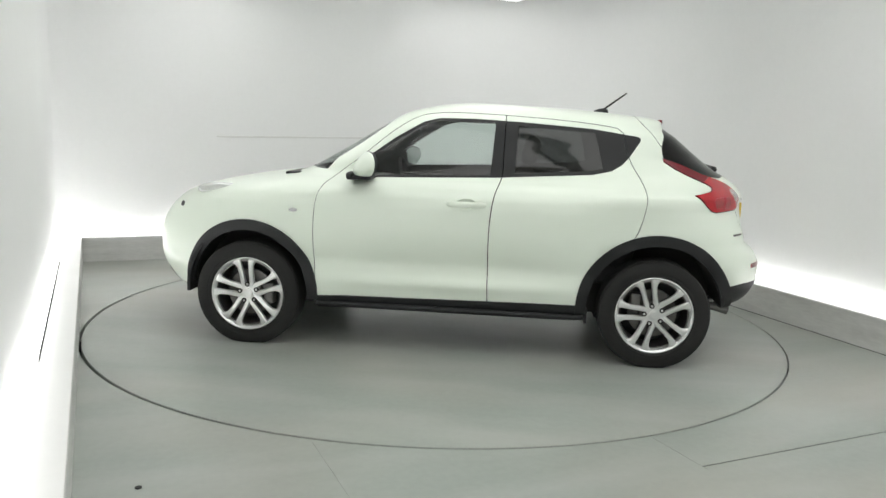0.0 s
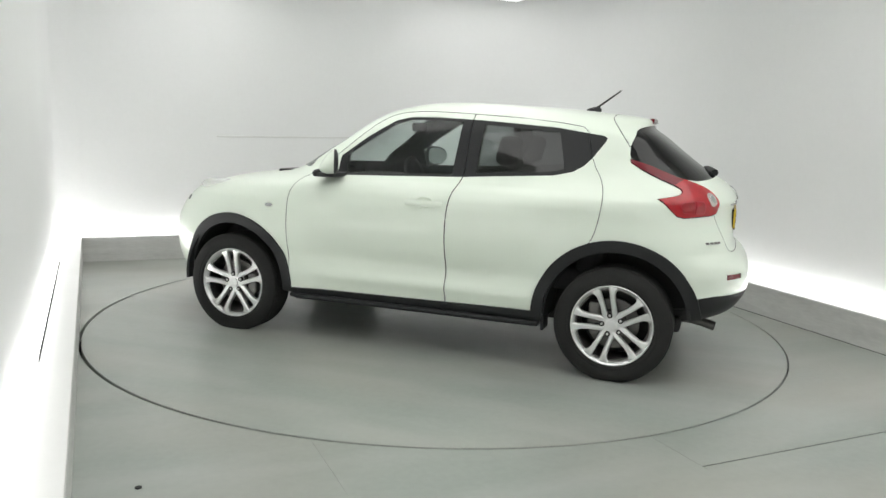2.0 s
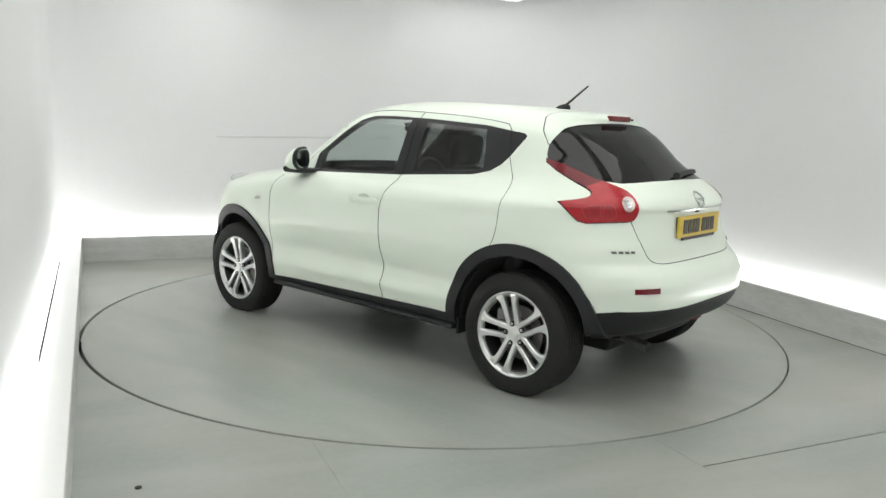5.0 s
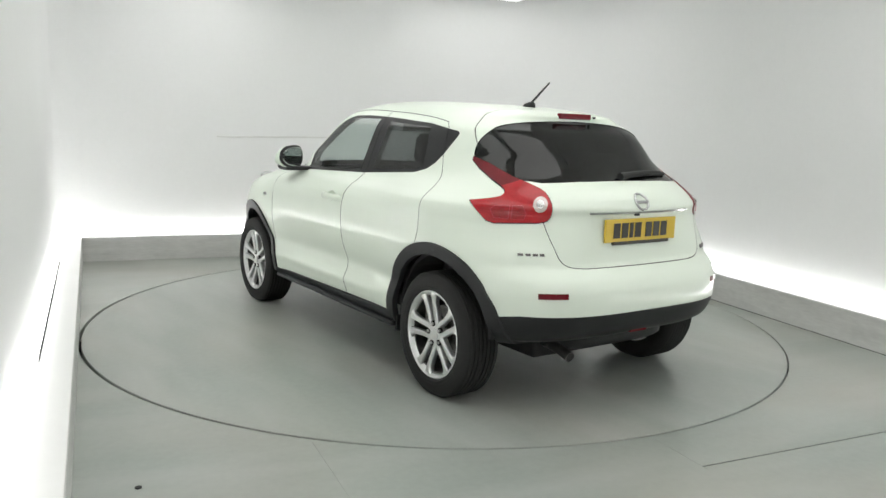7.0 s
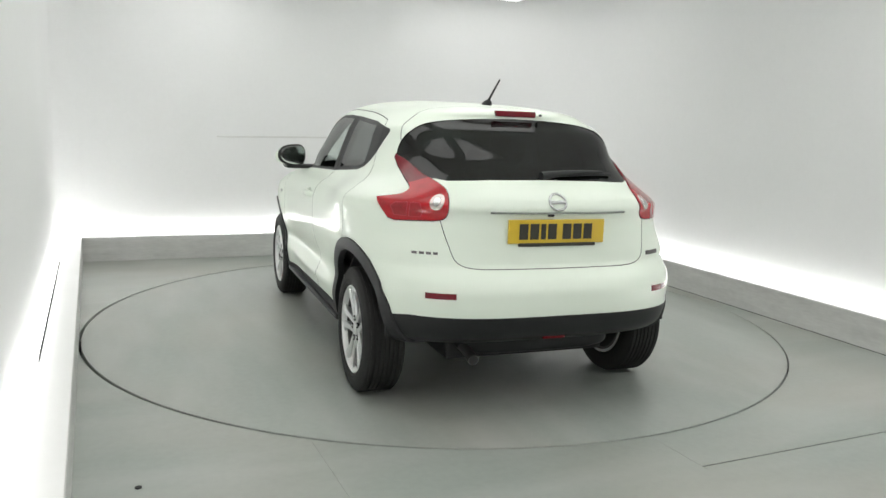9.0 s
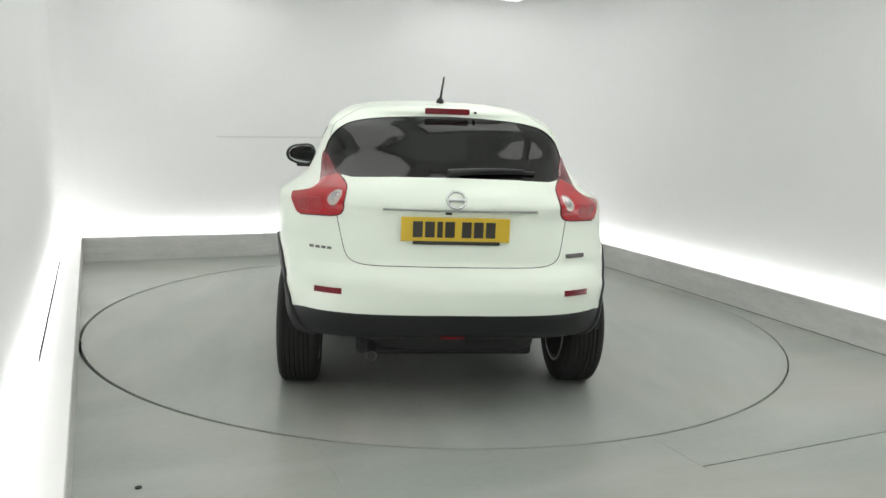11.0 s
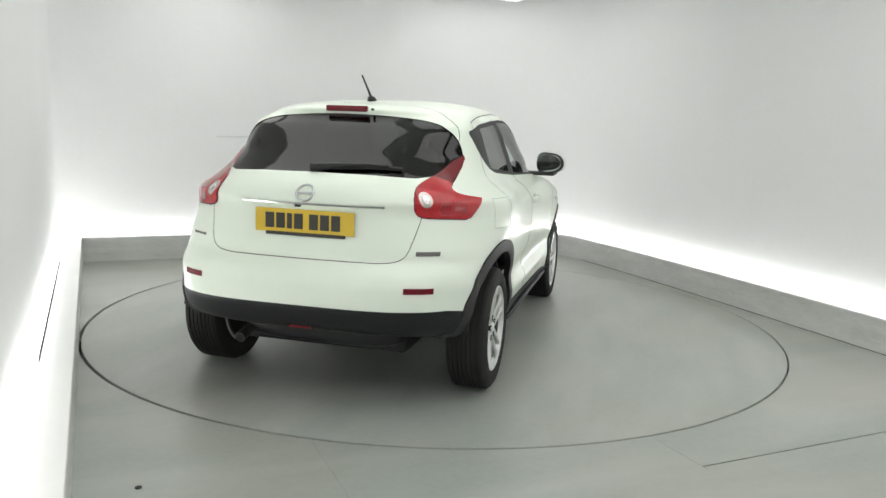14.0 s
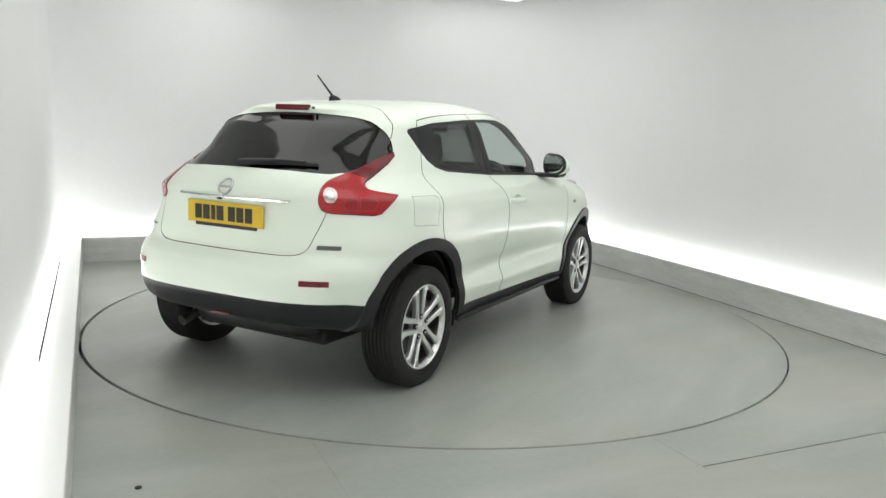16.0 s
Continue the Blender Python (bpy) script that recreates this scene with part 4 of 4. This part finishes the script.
    for v in foot_bm.verts:
        v.co.z = 1.550 + (v.co.z - 1.550) * (1.0 - 0.75 * min(1.0, max(0.0, (v.co.x + 0.985) / 0.085)) + 0.25)
    foot = part("aerial_foot", foot_bm, BLACK, car, "black wedge-shaped aerial foot on the roof", 50)
    part("aerial", tube_bm([(-0.958, 0, 1.555), (-0.985, 0, 1.580), (-1.118, 0, 1.681)], [0.010, 0.007, 0.0045], 8), BLACK, foot, "slanted black aerial", 50)
    for s in (1, -1):
        # handle with its scooped cup
        bm = bmesh.new()
        rows = []
        for x, out, h in ((0.015, 0.0, 0.012), (-0.01, 0.018, 0.017), (-0.06, 0.028, 0.018), (-0.15, 0.028, 0.018), (-0.20, 0.020, 0.017), (-0.225, 0.0, 0.012)):
            yy = side_y(x, 0.95) + out
            rows.append([bm.verts.new((x, s * (yy + dy), 0.95 + dz)) for dy, dz in ((-0.018, -h), (-0.002, -h), (0.004, -h * 0.4), (0.004, h * 0.4), (-0.002, h), (-0.018, h))])
        for r0, r1 in zip(rows, rows[1:]):
            for i in range(6):
                bm.faces.new((r0[i], r0[(i + 1) % 6], r1[(i + 1) % 6], r1[i]))
        bm.faces.new(rows[0])
        bm.faces.new(rows[-1][::-1])
        part("door_handle", bm, PAINT, car, "white pull handle of the front door", 50)
        lens = [(0.962 + 0.026 * math.cos(a), 0.872 + 0.012 * math.sin(a)) for a in np.linspace(0, math.tau, 20, endpoint=False)]
        part("side_repeater", surface_patch(lens, flank(s), 0.006), CHROME, car, "small clear side repeater lamp")
        door_mirror(car, s)
        # lamps on the bonnet's edge
        part("bonnet_lamp", egg_bm((1.52, s * 0.62, 0.955), (0.16, 0.06, 0.045), 2.2), HEADLENS, car, "clear lamp set on the edge of the bonnet", 50)
        dot = [(1.79 + 0.016 * math.cos(a), 0.849 + 0.016 * math.sin(a)) for a in np.linspace(0, math.tau, 16, endpoint=False)]
        part("lamp_washer", surface_patch(dot, flank(s), 0.004), BLACK, car, "small round black washer cap")
        part("sill_lip", box_bm((-0.842, min(s * 0.79, s * 0.858), 0.270), (0.83, max(s * 0.79, s * 0.858), 0.300), 0.012, 3), BLACK, car, "black ledge along the foot of the sill", 40)
        part("mud_flap", box_bm((-0.868, min(s * 0.70, s * 0.835), 0.245), (-0.852, max(s * 0.70, s * 0.835), 0.34), 0.004), BLACK, car, "short black mud flap")
    part("cowl", box_bm((1.03, -0.50, 1.062), (1.13, 0.50, 1.082), 0.006), BLACK, car, "black plastic cowl below the windscreen")
    # wheel housings and floor pan
    for x, s in itertools.product((AXLE, -AXLE), (1, -1)):
        steps, bm = 28, bmesh.new()
        rings = []
        for yy, r in ((0.80, 0.405), (0.80, 0.425), (0.46, 0.425), (0.46, 0.0), (0.47, 0.0), (0.47, 0.405)):
            rings.append([bm.verts.new((x + r * math.cos(a), s * yy, max(ARCH_Z + r * math.sin(a), 0.285))) for a in np.linspace(-0.1, math.pi + (0.1 if x > 0 else -0.12), steps)])
        for i in range(6):
            for k in range(steps - 1):
                bm.faces.new((rings[i][k], rings[i][k + 1], rings[(i + 1) % 6][k + 1], rings[(i + 1) % 6][k]))
        part("wheel_housing", bm, DARK, car, "dark plastic wheel housing")
    part("floor_pan", box_bm((-1.62, -0.46, 0.232), (1.70, 0.46, 0.33), 0.02), DARK, car, "dark underbody")
    # inside
    part("dashboard", box_bm((0.55, -0.66, 0.72), (1.0, 0.66, 1.035), 0.07, 3), DARK, car, "black dashboard", 40)
    part("parcel_shelf", box_bm((-1.66, -0.52, 1.0), (-1.16, 0.52, 1.03), 0.01), DARK, car, "black parcel shelf")
    rim = tube_bm([(0.44 + 0.055 * math.sin(a), -0.36 + 0.185 * math.cos(a), 0.985 + 0.175 * math.sin(a)) for a in np.linspace(0, math.tau, 36, endpoint=False)], 0.015, 8, closed=True)
    steering = part("steering_wheel", rim, DARK, car, "black steering wheel", 50)
    part("steering_hub", box_bm((0.44, -0.45, 0.94), (0.50, -0.27, 1.03), 0.02), DARK, steering)
    seat(car, -0.05, 0.36)
    seat(car, -0.05, -0.36)
    for y in (0.36, -0.36):
        seat(car, -0.80, y, 0.30, 0.54)
    part("inner_mirror", box_bm((0.27, -0.12, 1.37), (0.295, 0.12, 1.43), 0.012), DARK, car, "black interior mirror")


def build_car():
    car = tagged(new("car"), "white compact crossover car parked on the turntable", "car")
    skin, shell = car_body(car)
    for x, s in itertools.product((AXLE, -AXLE), (1, -1)):
        wheel(car, x, s)
    car_details(car, skin)
    return car


CAR = build_car()


# ---------------------------------------------------------------- what moves
def motions():
    """The turntable turns evenly and carries the car."""
    rows, car_rows = [], []
    for k in range(33):
        t = 0.5 * k
        m = pose(0, 0, 0, 0, 0, 174.07 - 7.076 * t)
        rows.append((t, m))
        car_rows.append((t, m @ Matrix.Translation((-0.158, 0.1437, 0.0))))
    walk(TABLE, rows)
    walk(CAR, car_rows)


motions()
